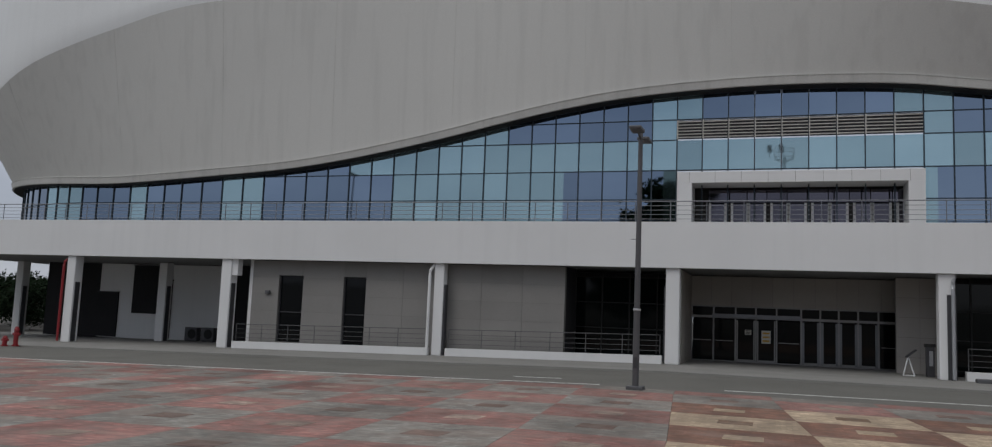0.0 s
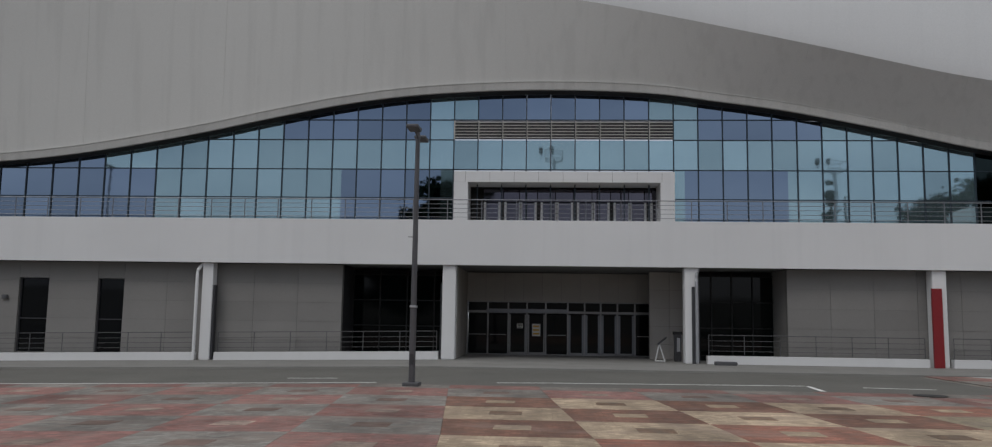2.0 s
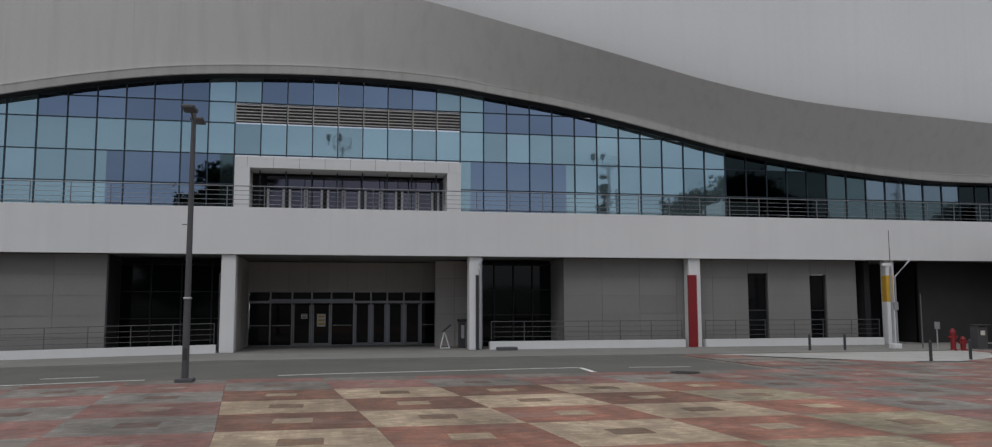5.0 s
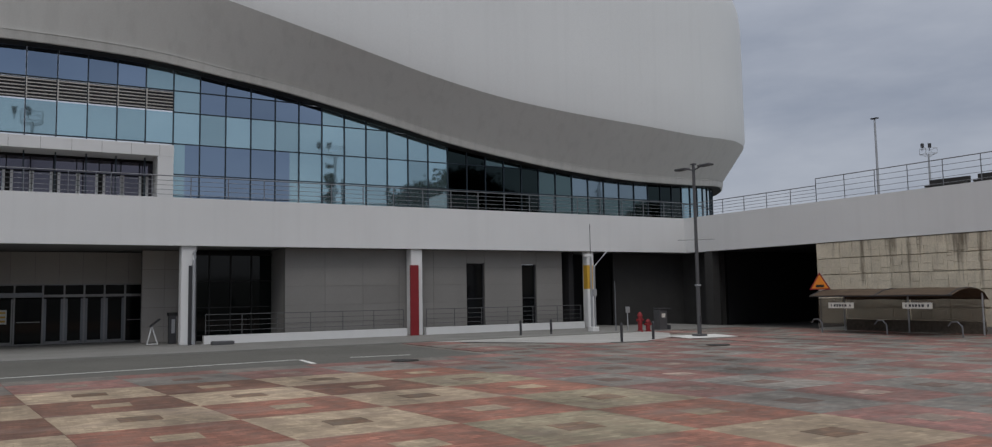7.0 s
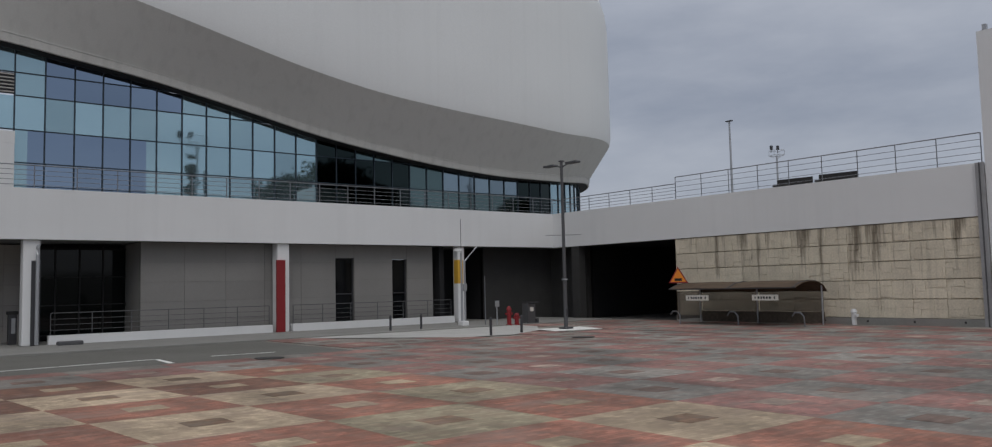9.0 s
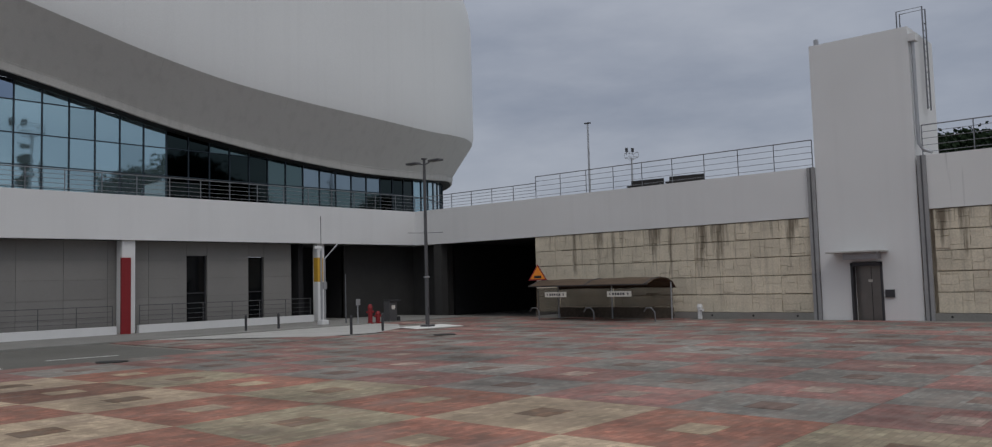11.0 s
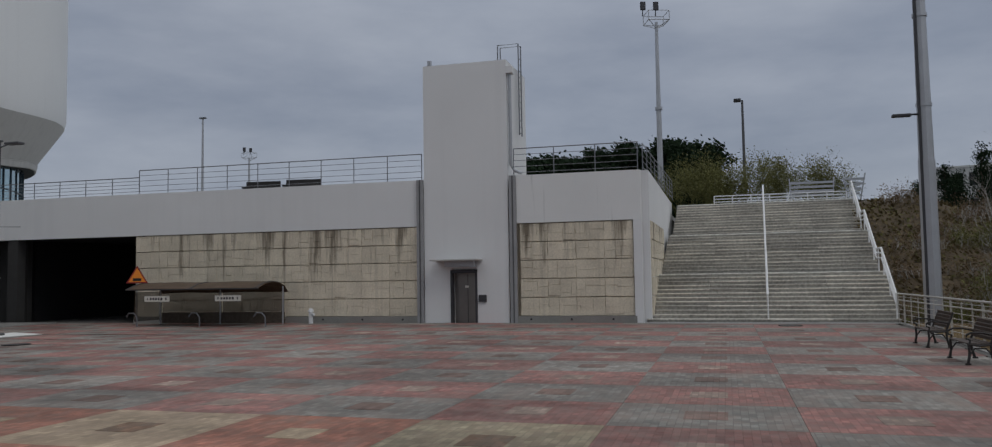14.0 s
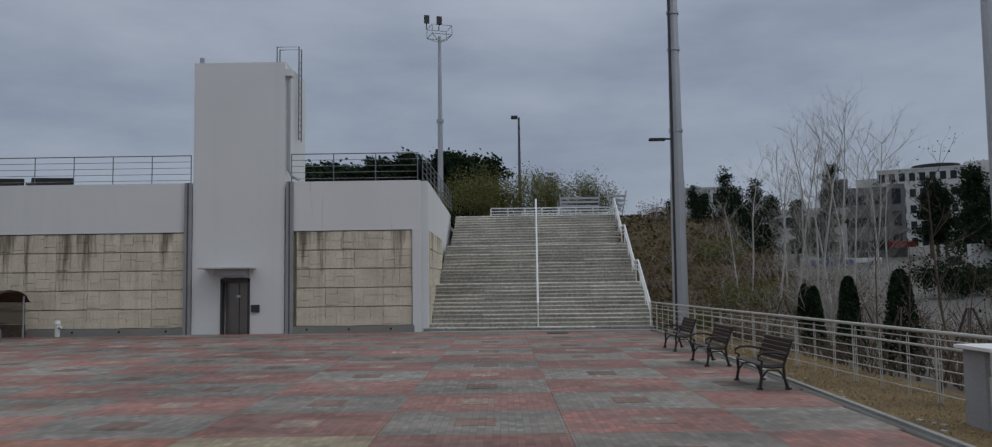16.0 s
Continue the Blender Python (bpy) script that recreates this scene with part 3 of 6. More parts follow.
def pane_plate(q0, q1, lo, f0, f1, n, kind):
    bm = bmesh.new()
    ring = [(q0, lo), (q1, lo), (q1, f1), (q0, f0)]
    v = [bm.verts.new(p + Vector((0, 0, z)) + n * 0.02) for p, z in ring] + [bm.verts.new(p + Vector((0, 0, z)) - n * 0.02) for p, z in ring]
    bm.faces.new(v[:4])
    bm.faces.new(v[7:3:-1])
    for j in range(4):
        bm.faces.new((v[j], v[(j + 1) % 4], v[4 + (j + 1) % 4], v[4 + j]))
    part("pane", bm, M[kind], glass_front)


BLIND_EDGES = (-10.1, -5.15, 6.7, 11.6)
for k in range(-48, 46):
    x0, x1 = bay_x(k), bay_x(k + 1)
    s0, s1 = x0 - XL, x1 - XL
    xm = (x0 + x1) / 2
    top0, top1 = lip_z(x0) + 0.02, lip_z(x1) + 0.02
    p0, p1 = plan(s0, GOFF), plan(s1, GOFF)
    a = math.atan2(p1.y - p0.y, p1.x - p0.x)
    if s0 < -22 or s1 > 73.1 + 22:
        continue
    up = part("mullion", box((0, 0, (top0 - DECK) / 2), (0.05, 0.16, top0 - DECK)), M["mullion"], glass_front)
    up.matrix_basis = pose(p0.x, p0.y, DECK, 0, 0, math.degrees(a))
    n = Vector((math.sin(a), -math.cos(a), 0))
    for r in range(5):
        z0, z1 = ROWS_Z[r], ROWS_Z[r + 1] if r < 4 else 14.0
        t0, t1 = min(z1, top0), min(z1, top1)
        if max(t0, t1) < z0 + 0.05 or (-4.4 < xm < 6.1 and (r == 3 or r <= 1)):
            continue
        lo, f0, f1 = z0 + 0.025, max(z0 + 0.035, t0 - 0.025), max(z0 + 0.035, t1 - 0.025)
        cuts = [0.025, 0.975]
        if r <= 1:
            cuts += [(e - x0) / (x1 - x0) for e in BLIND_EDGES if x0 + 0.1 < e < x1 - 0.1]
        cuts.sort()
        for ca, cb in zip(cuts, cuts[1:]):
            pane_plate(p0.lerp(p1, ca), p0.lerp(p1, cb), lo, f0 + (f1 - f0) * ca, f0 + (f1 - f0) * cb, n, pane_kind(x0 + (x1 - x0) * (ca + cb) / 2, r))
        if r:
            tr = part("transom", box((0, 0, 0), (x1 - x0 - 0.05, 0.12, 0.045)), M["mullion"], glass_front)
            tr.matrix_basis = pose((p0.x + p1.x) / 2, (p0.y + p1.y) / 2, z0, 0, 0, math.degrees(a))

# louvre units over the upper entrance
for k in range(9):
    x0 = bay_x(k)
    lv = thing("louvre_vent", "pale metal louvred ventilation panel in the glass front", "vent", pose(x0 + BAY / 2, LIP + 0.62, 10.62), "louvre panels over the upper entrance")
    part("backing", box((0, 0.06, 0.47), (BAY - 0.04, 0.04, 0.9)), M["dark"], lv)
    part("louvre_frame", box((-BAY / 2 + 0.03, 0, 0.47), (0.05, 0.1, 0.92)), M["louvre"], lv)
    bm = bmesh.new()
    add_box(bm, (0, 0, 0), (BAY - 0.08, 0.09, 0.03))
    bmesh.ops.rotate(bm, verts=bm.verts[:], matrix=Matrix.Rotation(radians(30), 3, "X"))
    me = mesh_of(bm, M["louvre"], "slat")
    for j in range(6):
        piece("slat", me, lv, pose(0, -0.01, 0.09 + 0.152 * j))

# upper entrance: white portal with glazed doors set back
portal = thing("upper_entrance_portal", "white panelled portal frame on the deck", "portal", pose(0.85, LIP, DECK))
for nm, c, s in (("jamb", (-4.92, 0.7, 1.09), (0.68, 1.6, 2.18)), ("jamb", (4.92, 0.7, 1.09), (0.66, 1.6, 2.18)), ("lintel", (0, 0.7, 2.44), (10.52, 1.6, 0.52))):
    part(nm, box(c, s, 0.01), M["white"], portal)
for k in range(9):
    part("panel_joint", box((-4.7 + 1.17 * k, -0.101, 2.44), (0.012, 0.006, 0.5)), M["joint"], portal)
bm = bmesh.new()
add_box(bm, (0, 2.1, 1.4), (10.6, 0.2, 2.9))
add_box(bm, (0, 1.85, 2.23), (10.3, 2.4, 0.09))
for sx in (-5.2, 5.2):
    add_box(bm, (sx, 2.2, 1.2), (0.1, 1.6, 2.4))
# recess walls and ceiling carry their shade in the colour
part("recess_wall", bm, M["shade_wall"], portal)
for k in range(10):
    x0 = -3.5 + 0.9 * k
    dr = part("door_leaf", box((x0 + (0.12 if k % 2 else 0), 1.6, 0.72), (0.62, 0.05, 1.36)), M["portal_glass"], portal)
    part("transom_pane", box((x0, 1.6, 1.78), (0.86, 0.05, 0.6)), M["portal_glass"], portal)
    for dx in (-0.36, 0.36):
        part("stile", box((x0 + (0.12 if k % 2 else 0) + dx, 1.56, 0.72), (0.11, 0.07, 1.44)), M["white"], dr)

# ---- ground floor under the deck ----
WALL = 37.3


def panel_wall(name, x0, x1, openings, y, label, pw=1.88, ph=0.86, paint="panel"):
    """A wall of metal panels with sunk joints; openings are (x0, x1, z0, z1)."""
    zb = gz(x0) if x0 < -4.2 else 0.0
    wall = thing(name, label, "wall", kind="structure")
    cuts = sorted({x0, x1} | {v for o in openings for v in o[:2]})
    for a, b in zip(cuts, cuts[1:]):
        op = [o for o in openings if o[0] <= a + 1e-6 and o[1] >= b - 1e-6]
        spans = [(zb, SOFFIT)] if not op else [(zb, op[0][2]), (op[0][3], SOFFIT)]
        for z0, z1 in spans:
            if z1 - z0 < 0.05:
                continue
            part("wall_core", box(((a + b) / 2, y + 0.16, (z0 + z1) / 2), (b - a, 0.26, z1 - z0)), M["joint"], wall)
            n = max(1, round((b - a) / pw))
            zc = z1
            while zc > z0 + 0.06:
                zn = max(z0, zc - ph)
                for i in range(n):
                    w = (b - a) / n
                    part("wall_panel", box((a + w * (i + 0.5), y + 0.015, (zc + zn) / 2), (w - 0.012, 0.03, zc - zn - 0.012)), M[paint], wall)
                zc = zn
    return wall


def slit_window(x0, x1, z0, z1, y):
    w = thing("slit_window", "tall narrow dark glazed window in the panelled wall", "window", pose((x0 + x1) / 2, y + 0.2, z0), "slit windows of the ground floor")
    h, wd = z1 - z0, x1 - x0
    for i, f in enumerate((0.0, 0.45)):
        part("pane", box((0, 0, h * f + h * (0.45 if i == 0 else 0.55) / 2), (wd - 0.1, 0.03, h * (0.45 if i == 0 else 0.55) - 0.04)), M["door_glass"], w)
    for dx in (-wd / 2 + 0.025, wd / 2 - 0.025):
        part("window_frame", box((dx, -0.03, h / 2), (0.05, 0.1, h)), M["dark"], w)
    part("window_rail", box((0, -0.03, h * 0.45), (wd - 0.1, 0.08, 0.05)), M["dark"], w)


WINS = [(-24.3, -22.88, 0.05, 3.45), (-20.55, -19.3, 0.05, 3.45), (19.85, 20.9, 0.3, 3.55), (23.15, 24.05, 0.3, 3.5)]
panel_wall("wall_west", -25.9, -9.15, WINS[:2], WALL, "pale grey panelled ground floor wall with two slit windows")
panel_wall("wall_east", 10.6, 25.7, WINS[2:], WALL, "pale grey panelled ground floor wall beside the entrance")
for w in WINS:
    slit_window(*w, WALL)


def recess(x0, x1, flip):
    """Dark glazed recess between panelled walls."""
    g = thing("recessed_glazing", "dark glazed bay set back under the deck", "window", pose((x0 + x1) / 2, 39.6, gz(x0)), "recessed glazed bays")
    w = x1 - x0
    n = 4
    for i in range(n):
        for z0, z1 in ((0.35, 1.55), (1.6, 2.75), (2.8, 3.95)):
            part("pane", box((-w / 2 + w / n * (i + 0.5), 0, (z0 + z1) / 2), (w / n - 0.05, 0.03, z1 - z0)), M["shop_glass"], g)
        part("mullion", box((-w / 2 + w / n * i, -0.03, 2.1), (0.06, 0.12, 4.2)), M["black"], g)
    for z in (0.3, 1.575, 2.775, 4.0):
        part("transom", box((0, -0.03, z), (w, 0.1, 0.05)), M["black"], g)
    part("backing", box((0, 0.3, 2.1), (w, 0.1, 4.2)), M["inner"], g)


recess(-9.15, -3.95, False)
recess(6.8, 10.6, True)
# west return is blackened for shade, the east one keeps its panel colour
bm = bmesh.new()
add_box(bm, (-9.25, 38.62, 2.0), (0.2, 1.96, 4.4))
setting("recess_return_west", bm, M["inner"], "side wall of the recessed glazing, coloured black for shade", "wall")
bm = bmesh.new()
add_box(bm, (10.7, 38.6, 2.1), (0.2, 2.2, 4.2))
setting("recess_return_east", bm, M["panel"], "panelled side wall of the recessed glazing", "wall")

# entrance bay
ENT = 42.5
# bay walls take the lightened copy of the wall panel
panel_wall("wall_over_doors", -3.95, 5.62, [(-3.95, 5.62, 0.0, 2.72)], ENT, "panelled wall over the glazed entrance doors", pw=0.95, ph=1.5, paint="panel_lightened")
bm = bmesh.new()
add_box(bm, (-4.05, 40.2, 2.1), (0.2, 4.9, 4.2))
setting("wall_entrance_left", bm, M["panel_lightened"], "side wall of the entrance bay", "wall")
panel_wall("wall_entrance_pier", 5.0, 6.9, [], 40.4, "panelled pier beside the entrance doors", pw=0.95, ph=0.86, paint="panel_lightened")
doors = thing("entrance_doors", "long row of dark glazed aluminium entrance doors", "doors", pose(0, ENT + 0.05, 0.07))
DX = [-3.93, -2.88, -1.84, -0.89, 0.06, 1.17, 2.02, 2.83, 3.67, 4.54, 5.6]
for i, (a, b) in enumerate(zip(DX, DX[1:])):
    leaf = part("door_leaf", box(((a + b) / 2, 0.05, 1.02), (b - a - 0.12, 0.03, 2.0)), M["door_glass"], doors)
    part("transom_pane", box(((a + b) / 2, 0.05, 2.42), (b - a - 0.08, 0.03, 0.44)), M["door_glass"], doors)
    part("stile", box((a, 0, 1.33), (0.07, 0.12, 2.66)), M["frame"], doors)
    if 2 <= i <= 3 or 5 <= i <= 8:
        for dx in (-1, 1):
            part("leaf_stile", box(((a + b) / 2 + dx * (b - a - 0.17) / 2, 0.01, 1.02), (0.06 if i < 5 else 0.11, 0.06, 2.0)), M["frame"] if i < 5 else M["rail"], leaf)
        part("bottom_rail", box(((a + b) / 2, 0.01, 0.07), (b - a - 0.1, 0.06, 0.12)), M["frame"], leaf)
    if i in (4, 9, 0, 1):
        part("push_bar", box(((a + b) / 2, -0.03, 1.0), (b - a - 0.2, 0.03, 0.035)), M["frame"], leaf)
part("stile", box((5.6, 0, 1.33), (0.07, 0.12, 2.66)), M["frame"], doors)
for z, h in ((2.15, 0.12), (2.66, 0.06)):
    part("head_rail", box((0.83, 0, z), (9.6, 0.14, h)), M["frame"], doors)
part("sliding_door_head", box((-0.9, -0.08, 2.2), (4.1, 0.16, 0.2)), M["rail"], doors)
part("threshold", box((0.83, 0, 0.02), (9.6, 0.16, 0.05)), M["frame"], doors)
part("interior_backing", box((0.83, 1.2, 1.4), (9.6, 0.1, 2.8)), M["inner"], doors)
for x, z, w, h, m in ((-1.25, 1.52, 0.3, 0.24, "paper"), (-0.42, 1.32, 0.42, 0.62, "yellow")):
    n = thing("door_notice", "printed notice taped to the entrance door glass", "notice", pose(x, ENT + 0.03, z), "door notices")
    part("sheet", box((0, 0, 0), (w, 0.006, h)), M["paper"], n)
    for j in range(3):
        part("print_bar", box((0, -0.005, h * (0.3 - 0.3 * j)), (w * 0.75, 0.004, h * 0.13)), M["black"] if m == "paper" else M["yellow"], n)

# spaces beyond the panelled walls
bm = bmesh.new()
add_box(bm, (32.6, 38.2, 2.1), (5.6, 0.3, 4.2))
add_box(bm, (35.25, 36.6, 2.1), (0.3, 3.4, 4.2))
setting("wall_undercroft", bm, M["shade_wall"], "concrete wall under the deck corner, darkened for shade", "wall")
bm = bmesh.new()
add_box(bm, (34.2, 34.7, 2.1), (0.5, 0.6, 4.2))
setting("tunnel_jamb", bm, M["shade_wall"], "pier at the mouth of the vehicle passage, darkened for shade", "wall")
# passage walls blackened so that the mouth reads as unlit
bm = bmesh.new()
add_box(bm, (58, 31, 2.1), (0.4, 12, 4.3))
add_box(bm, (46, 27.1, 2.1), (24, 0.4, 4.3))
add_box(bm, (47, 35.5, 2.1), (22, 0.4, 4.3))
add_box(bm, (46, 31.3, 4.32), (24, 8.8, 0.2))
setting("vehicle_passage", bm, M["inner"], "walls of the passage under the deck, coloured near black for shade", "wall")
# gap closed with walls in the same shade-black
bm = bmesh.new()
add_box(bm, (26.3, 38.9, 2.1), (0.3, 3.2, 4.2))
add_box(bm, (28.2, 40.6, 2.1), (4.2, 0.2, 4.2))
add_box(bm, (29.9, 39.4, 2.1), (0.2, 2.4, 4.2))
setting("wall_service_gap", bm, M["inner"], "service gap walls beside the panelled wall, coloured near black for shade", "wall")
# open colonnade at the west end
bm = bmesh.new()
add_box(bm, (-37.5, 44.65, 1.78), (10.6, 0.3, 4.84))
add_box(bm, (-26.0, 41.0, 1.8), (0.3, 7.2, 4.9))
setting("wall_colonnade", bm, M["white"], "pale wall at the back of the open colonnade", "wall")
# black wall ends stand for the shade of the deep recess
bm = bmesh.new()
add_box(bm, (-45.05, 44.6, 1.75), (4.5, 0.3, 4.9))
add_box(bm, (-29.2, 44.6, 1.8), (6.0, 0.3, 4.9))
setting("wall_colonnade_dark", bm, M["inner"], "ends of the colonnade's back wall, coloured black for deep shade", "wall")
for x0, x1, z0, z1 in ((-42.8, -41.15, -0.6, 2.3), (-40.0, -38.05, 1.0, 4.1), (-37.6, -36.9, -0.5, 3.2)):
    n = thing("service_opening", "dark shuttered service opening in the colonnade wall", "opening", pose((x0 + x1) / 2, 44.45, z0), "service openings")
    part("shutter", box((0, 0, (z1 - z0) / 2), (x1 - x0, 0.08, z1 - z0)), M["inner"], n)
    part("shutter_frame", box((0, -0.02, z1 - z0 + 0.03), (x1 - x0 + 0.1, 0.1, 0.06)), M["dark"], n)

# columns
for i, x in enumerate(COLS + [-35.4, -49.6]):
    y, z = ({-35.4: 42.0, -49.6: 44.5}.get(x, FRONT + 0.45), gz(x) + 0.06)
    lab = "round-edged white column under the deck"
    c = thing("column", {16.8: "white column with a red painted pipe casing", 27.2: "white column with a yellow band"}.get(x, lab), "column", pose(x, y, z), "columns under the deck")
    sw = {27.2: 0.46, -15.15: 0.5}.get(x, 0.6)
    part("shaft", box((0, 0, (SOFFIT - z) / 2), (sw, sw, SOFFIT - z), 0.06), M["white"], c)
    if x == 16.8:
        part("pipe_casing", box((-0.16, -0.34, 1.68), (0.42, 0.12, 3.36), 0.01), M["red"], c, "red painted casing")
    elif x == 27.2:
        part("colour_band", box((-0.05, -0.05, 2.75), (0.38, 0.38, 1.3), 0.03), M["yellow"], c, "yellow painted band")
    else:
        if x == 6.35:
            part("dark_fillet", box((0.08, -0.31, 1.66), (0.17, 0.04, 3.3)), M["dark"], c)
        if x == -27.1:
            part("bracket", box((0.46, 0, SOFFIT - z - 0.42), (0.36, 0.4, 0.84), 0.01), M["white"], c)
        part("dark_fillet", box((0.3 if x != -4.22 else -0.33, -0.05, 1.7), (0.09, 0.3, 3.3)), M["dark"], c)
    if x in (-15.15, 6.35, -37.4):
        dx = 0.2 if x > 0 else -0.42
        part("downpipe", tube([(dx + 0.12, -0.1, SOFFIT - z - 0.05), (dx, -0.35, SOFFIT - z - 0.35), (dx, -0.38, SOFFIT - z - 0.6), (dx, -0.38, 0.05)], 0.07, 10), {-37.4: M["red"], -15.15: M["white"]}.get(x, M["steel"]), c)

# white plinths with rails between the columns
for x0, x1 in ((-26.5, -15.6), (-14.7, -4.65), (7.0, 16.3), (17.3, 26.7)):
    zb = (gz(x0) + gz(x1)) / 2
    bm = bmesh.new()
    vs = add_box(bm, ((x0 + x1) / 2, FRONT + 0.35, 0.24), (x1 - x0, 0.3, 0.36))
    for v in vs:
        v.co.z += gz(v.co.x)
    setting("plinth", bm, M["white"], "low white kerb wall between the columns", "kerb")
    rl = thing("low_railing", "thin grey steel railing on the white kerb wall", "railing", pose(0, 0, 0), "low railings under the deck")
    n = max(2, round((x1 - x0) / 1.6))
    for i in range(n + 1):
        x = x0 + 0.1 + (x1 - x0 - 0.2) * i / n
        part("post", tube([(x, FRONT + 0.4, gz(x) + 0.4), (x, FRONT + 0.4, gz(x) + 1.3)], 0.017, 6), M["thin_rail"], rl)
    for z in (0.62, 0.84, 1.06, 1.3):
        part("bar", tube([(x0 + 0.1, FRONT + 0.4, gz(x0) + z), (x1 - 0.1, FRONT + 0.4, gz(x1) + z)], 0.011 if z < 1.2 else 0.018, 6), M["thin_rail"], rl)


# ---- deck railings ----
def deck_railing(a, b, z, h, step=1.55, bars=5):
    a, b = Vector(a), Vector(b)
    rl = thing("deck_railing", "steel railing with round bars along the deck edge", "railing", pose(a.x, a.y, z), "deck railings")
    n = max(1, round((b - a).length / step))
    d = b - a
    me = mesh_of(tube([(0, 0, 0), (0, 0, h)], 0.021, 6), M["rail"], "post")
    for i in range(n + 1):
        piece("post", me, rl, pose(d.x * i / n, d.y * i / n, 0))
    for j in range(bars):
        zz = 0.14 + (h - 0.14) * j / (bars - 1)
        part("bar", tube([(0, 0, zz), (d.x, d.y, zz)], 0.012 if j < bars - 1 else 0.024, 6), M["rail"], rl)


deck_railing((-52, FRONT + 0.15), (SIDE + 0.15, FRONT + 0.15), DECK, 0.92)
deck_railing((SIDE + 0.15, FRONT + 0.15), (SIDE + 0.15, 27.3), DECK, 0.82)
deck_railing((SIDE + 0.15, 27.3), (SIDE + 0.15, 12.75), DECK, 1.16)
deck_railing((SIDE + 0.15, 8.6), (SIDE + 0.15, 3.4), DECK, 1.16)

# ---- stone-faced retaining wall ----
bm = bmesh.new()
add_box(bm, (SIDE + 0.4, 20.0, 2.1), (0.5, 14.9, 4.2))
add_box(bm, (SIDE + 0.4, 6.0, 2.1), (0.5, 5.4, 4.2))
setting("retaining_wall", bm, M["backfill"], "core of the retaining wall behind its stone panels", "wall")
bm = bmesh.new()
add_box(bm, (SIDE + 0.05, 20.0, 0.13), (0.28, 14.7, 0.34))
add_box(bm, (SIDE + 0.05, 6.1, 0.13), (0.28, 5.1, 0.34))
footing = setting("wall_footing", bm, M["pave"], "stained concrete footing of the retaining wall", "kerb")
for y in (13.6, 15.5, 17.4, 19.3, 21.2, 23.1, 25.0, 4.5, 6.2, 7.9):
    part("weep_hole", tube([(SIDE - 0.10, y, 0.17), (SIDE - 0.06, y, 0.18)], 0.045, 8), M["black"], footing)
bm = bmesh.new()
add_box(bm, (SIDE + 0.1, 3.45, 2.1), (0.32, 0.34, 4.2))
setting("wall_end_pier", bm, M["white"], "white rendered end pier of the retaining wall", "wall")


def stone_panel(seed, w, h):
    """A cast panel with raised, irregular stone shapes."""
    rnd = random.Random(seed)
    bm = bmesh.new()
    add_box(bm, (0.03, 0, 0), (0.06, w - 0.008, h - 0.024))
    y = -w / 2 + 0.004
    while y < w / 2 - 0.1:
        wd = min(rnd.uniform(0.4, 0.8), w / 2 - 0.004 - y)
        z = -h / 2 + 0.016
        while z < h / 2 - 0.1:
            ht = min(rnd.uniform(0.2, 0.46), h / 2 - 0.016 - z)
            vs = add_box(bm, (-0.001 - rnd.uniform(0, 0.008), y + wd / 2, z + ht / 2), (0.045, wd - 0.010, ht - 0.011))
            for v in vs:
                if v.co.x < 0:
                    v.co.y += rnd.uniform(-0.014, 0.014)
                    v.co.z += rnd.uniform(-0.016, 0.016)
                    v.co.x += rnd.uniform(-0.007, 0.007)
            z += ht
        y += wd
    return mesh_of(bm, M["stone"], "stone_panel")


PH = 0.772
for y0, y1, n in ((12.95, 27.35, 11), (3.65, 8.35, 4)):
    facing = thing("stone_facing", "buff cast-stone panels with dark run-off stains", "wall", kind="structure")
    w = (y1 - y0) / n
    kinds = [stone_panel(s, w, PH) for s in range(7)]
    for i in range(n):
        for j in range(5):
            p = piece("stone_panel", kinds[(i * 3 + j * 5 + (i * j) % 2) % 7], facing, pose(SIDE + 0.06, y0 + w * (i + 0.5), 0.3 + PH * (j + 0.5), 180 if (i + j) % 3 == 0 else 0))

# ---- lift tower ----
tower = thing("lift_tower", "plain white rendered lift tower with a dark door", "tower", pose(SIDE, 10.72, 0))
bm = bmesh.new()
add_box(bm, (1.75, 1.26, 5.6), (3.5, 1.24, 11.2))
add_box(bm, (1.75, -1.18, 5.6), (3.5, 1.4, 11.2))
add_box(bm, (1.75, 0.08, 6.75), (3.5, 1.12, 8.9))
add_box(bm, (2.2, 0.08, 1.15), (2.6, 1.12, 2.3))
bmesh.ops.remove_doubles(bm, verts=bm.verts[:], dist=0.001)
part("tower_wall", bm, M["white"], tower)
ld = part("lift_door", box((0.42, 0.1, 1.08), (0.06, 1.2, 2.16)), M["steel_door"], tower, "brushed steel lift door in a dark surround")
for y in (0.66, -0.44):
    part("door_surround", box((0.1, y, 1.13), (0.3, 0.09, 2.26), 0.01), M["dark"], ld)
part("door_head", box((0.1, 0.11, 2.2), (0.3, 1.2, 0.14)), M["dark"], ld)
part("door_seam", box((0.385, 0.06, 1.05), (0.012, 0.02, 2.1)), M["black"], ld)
part("door_sign", box((0.383, 0.1, 1.55), (0.01, 0.16, 0.1)), M["paper"], ld)
cn = part("canopy", box((-0.45, 0.3, 2.68), (0.95, 2.05, 0.06), 0.01), M["pale"], tower)
part("canopy_bracket", box((-0.2, 0.2, 2.52), (0.4, 1.3, 0.26)), M["steel"], cn)
part("call_panel", box((-0.04, -0.72, 1.05), (0.08, 0.34, 0.3), 0.01), M["dark"], tower)
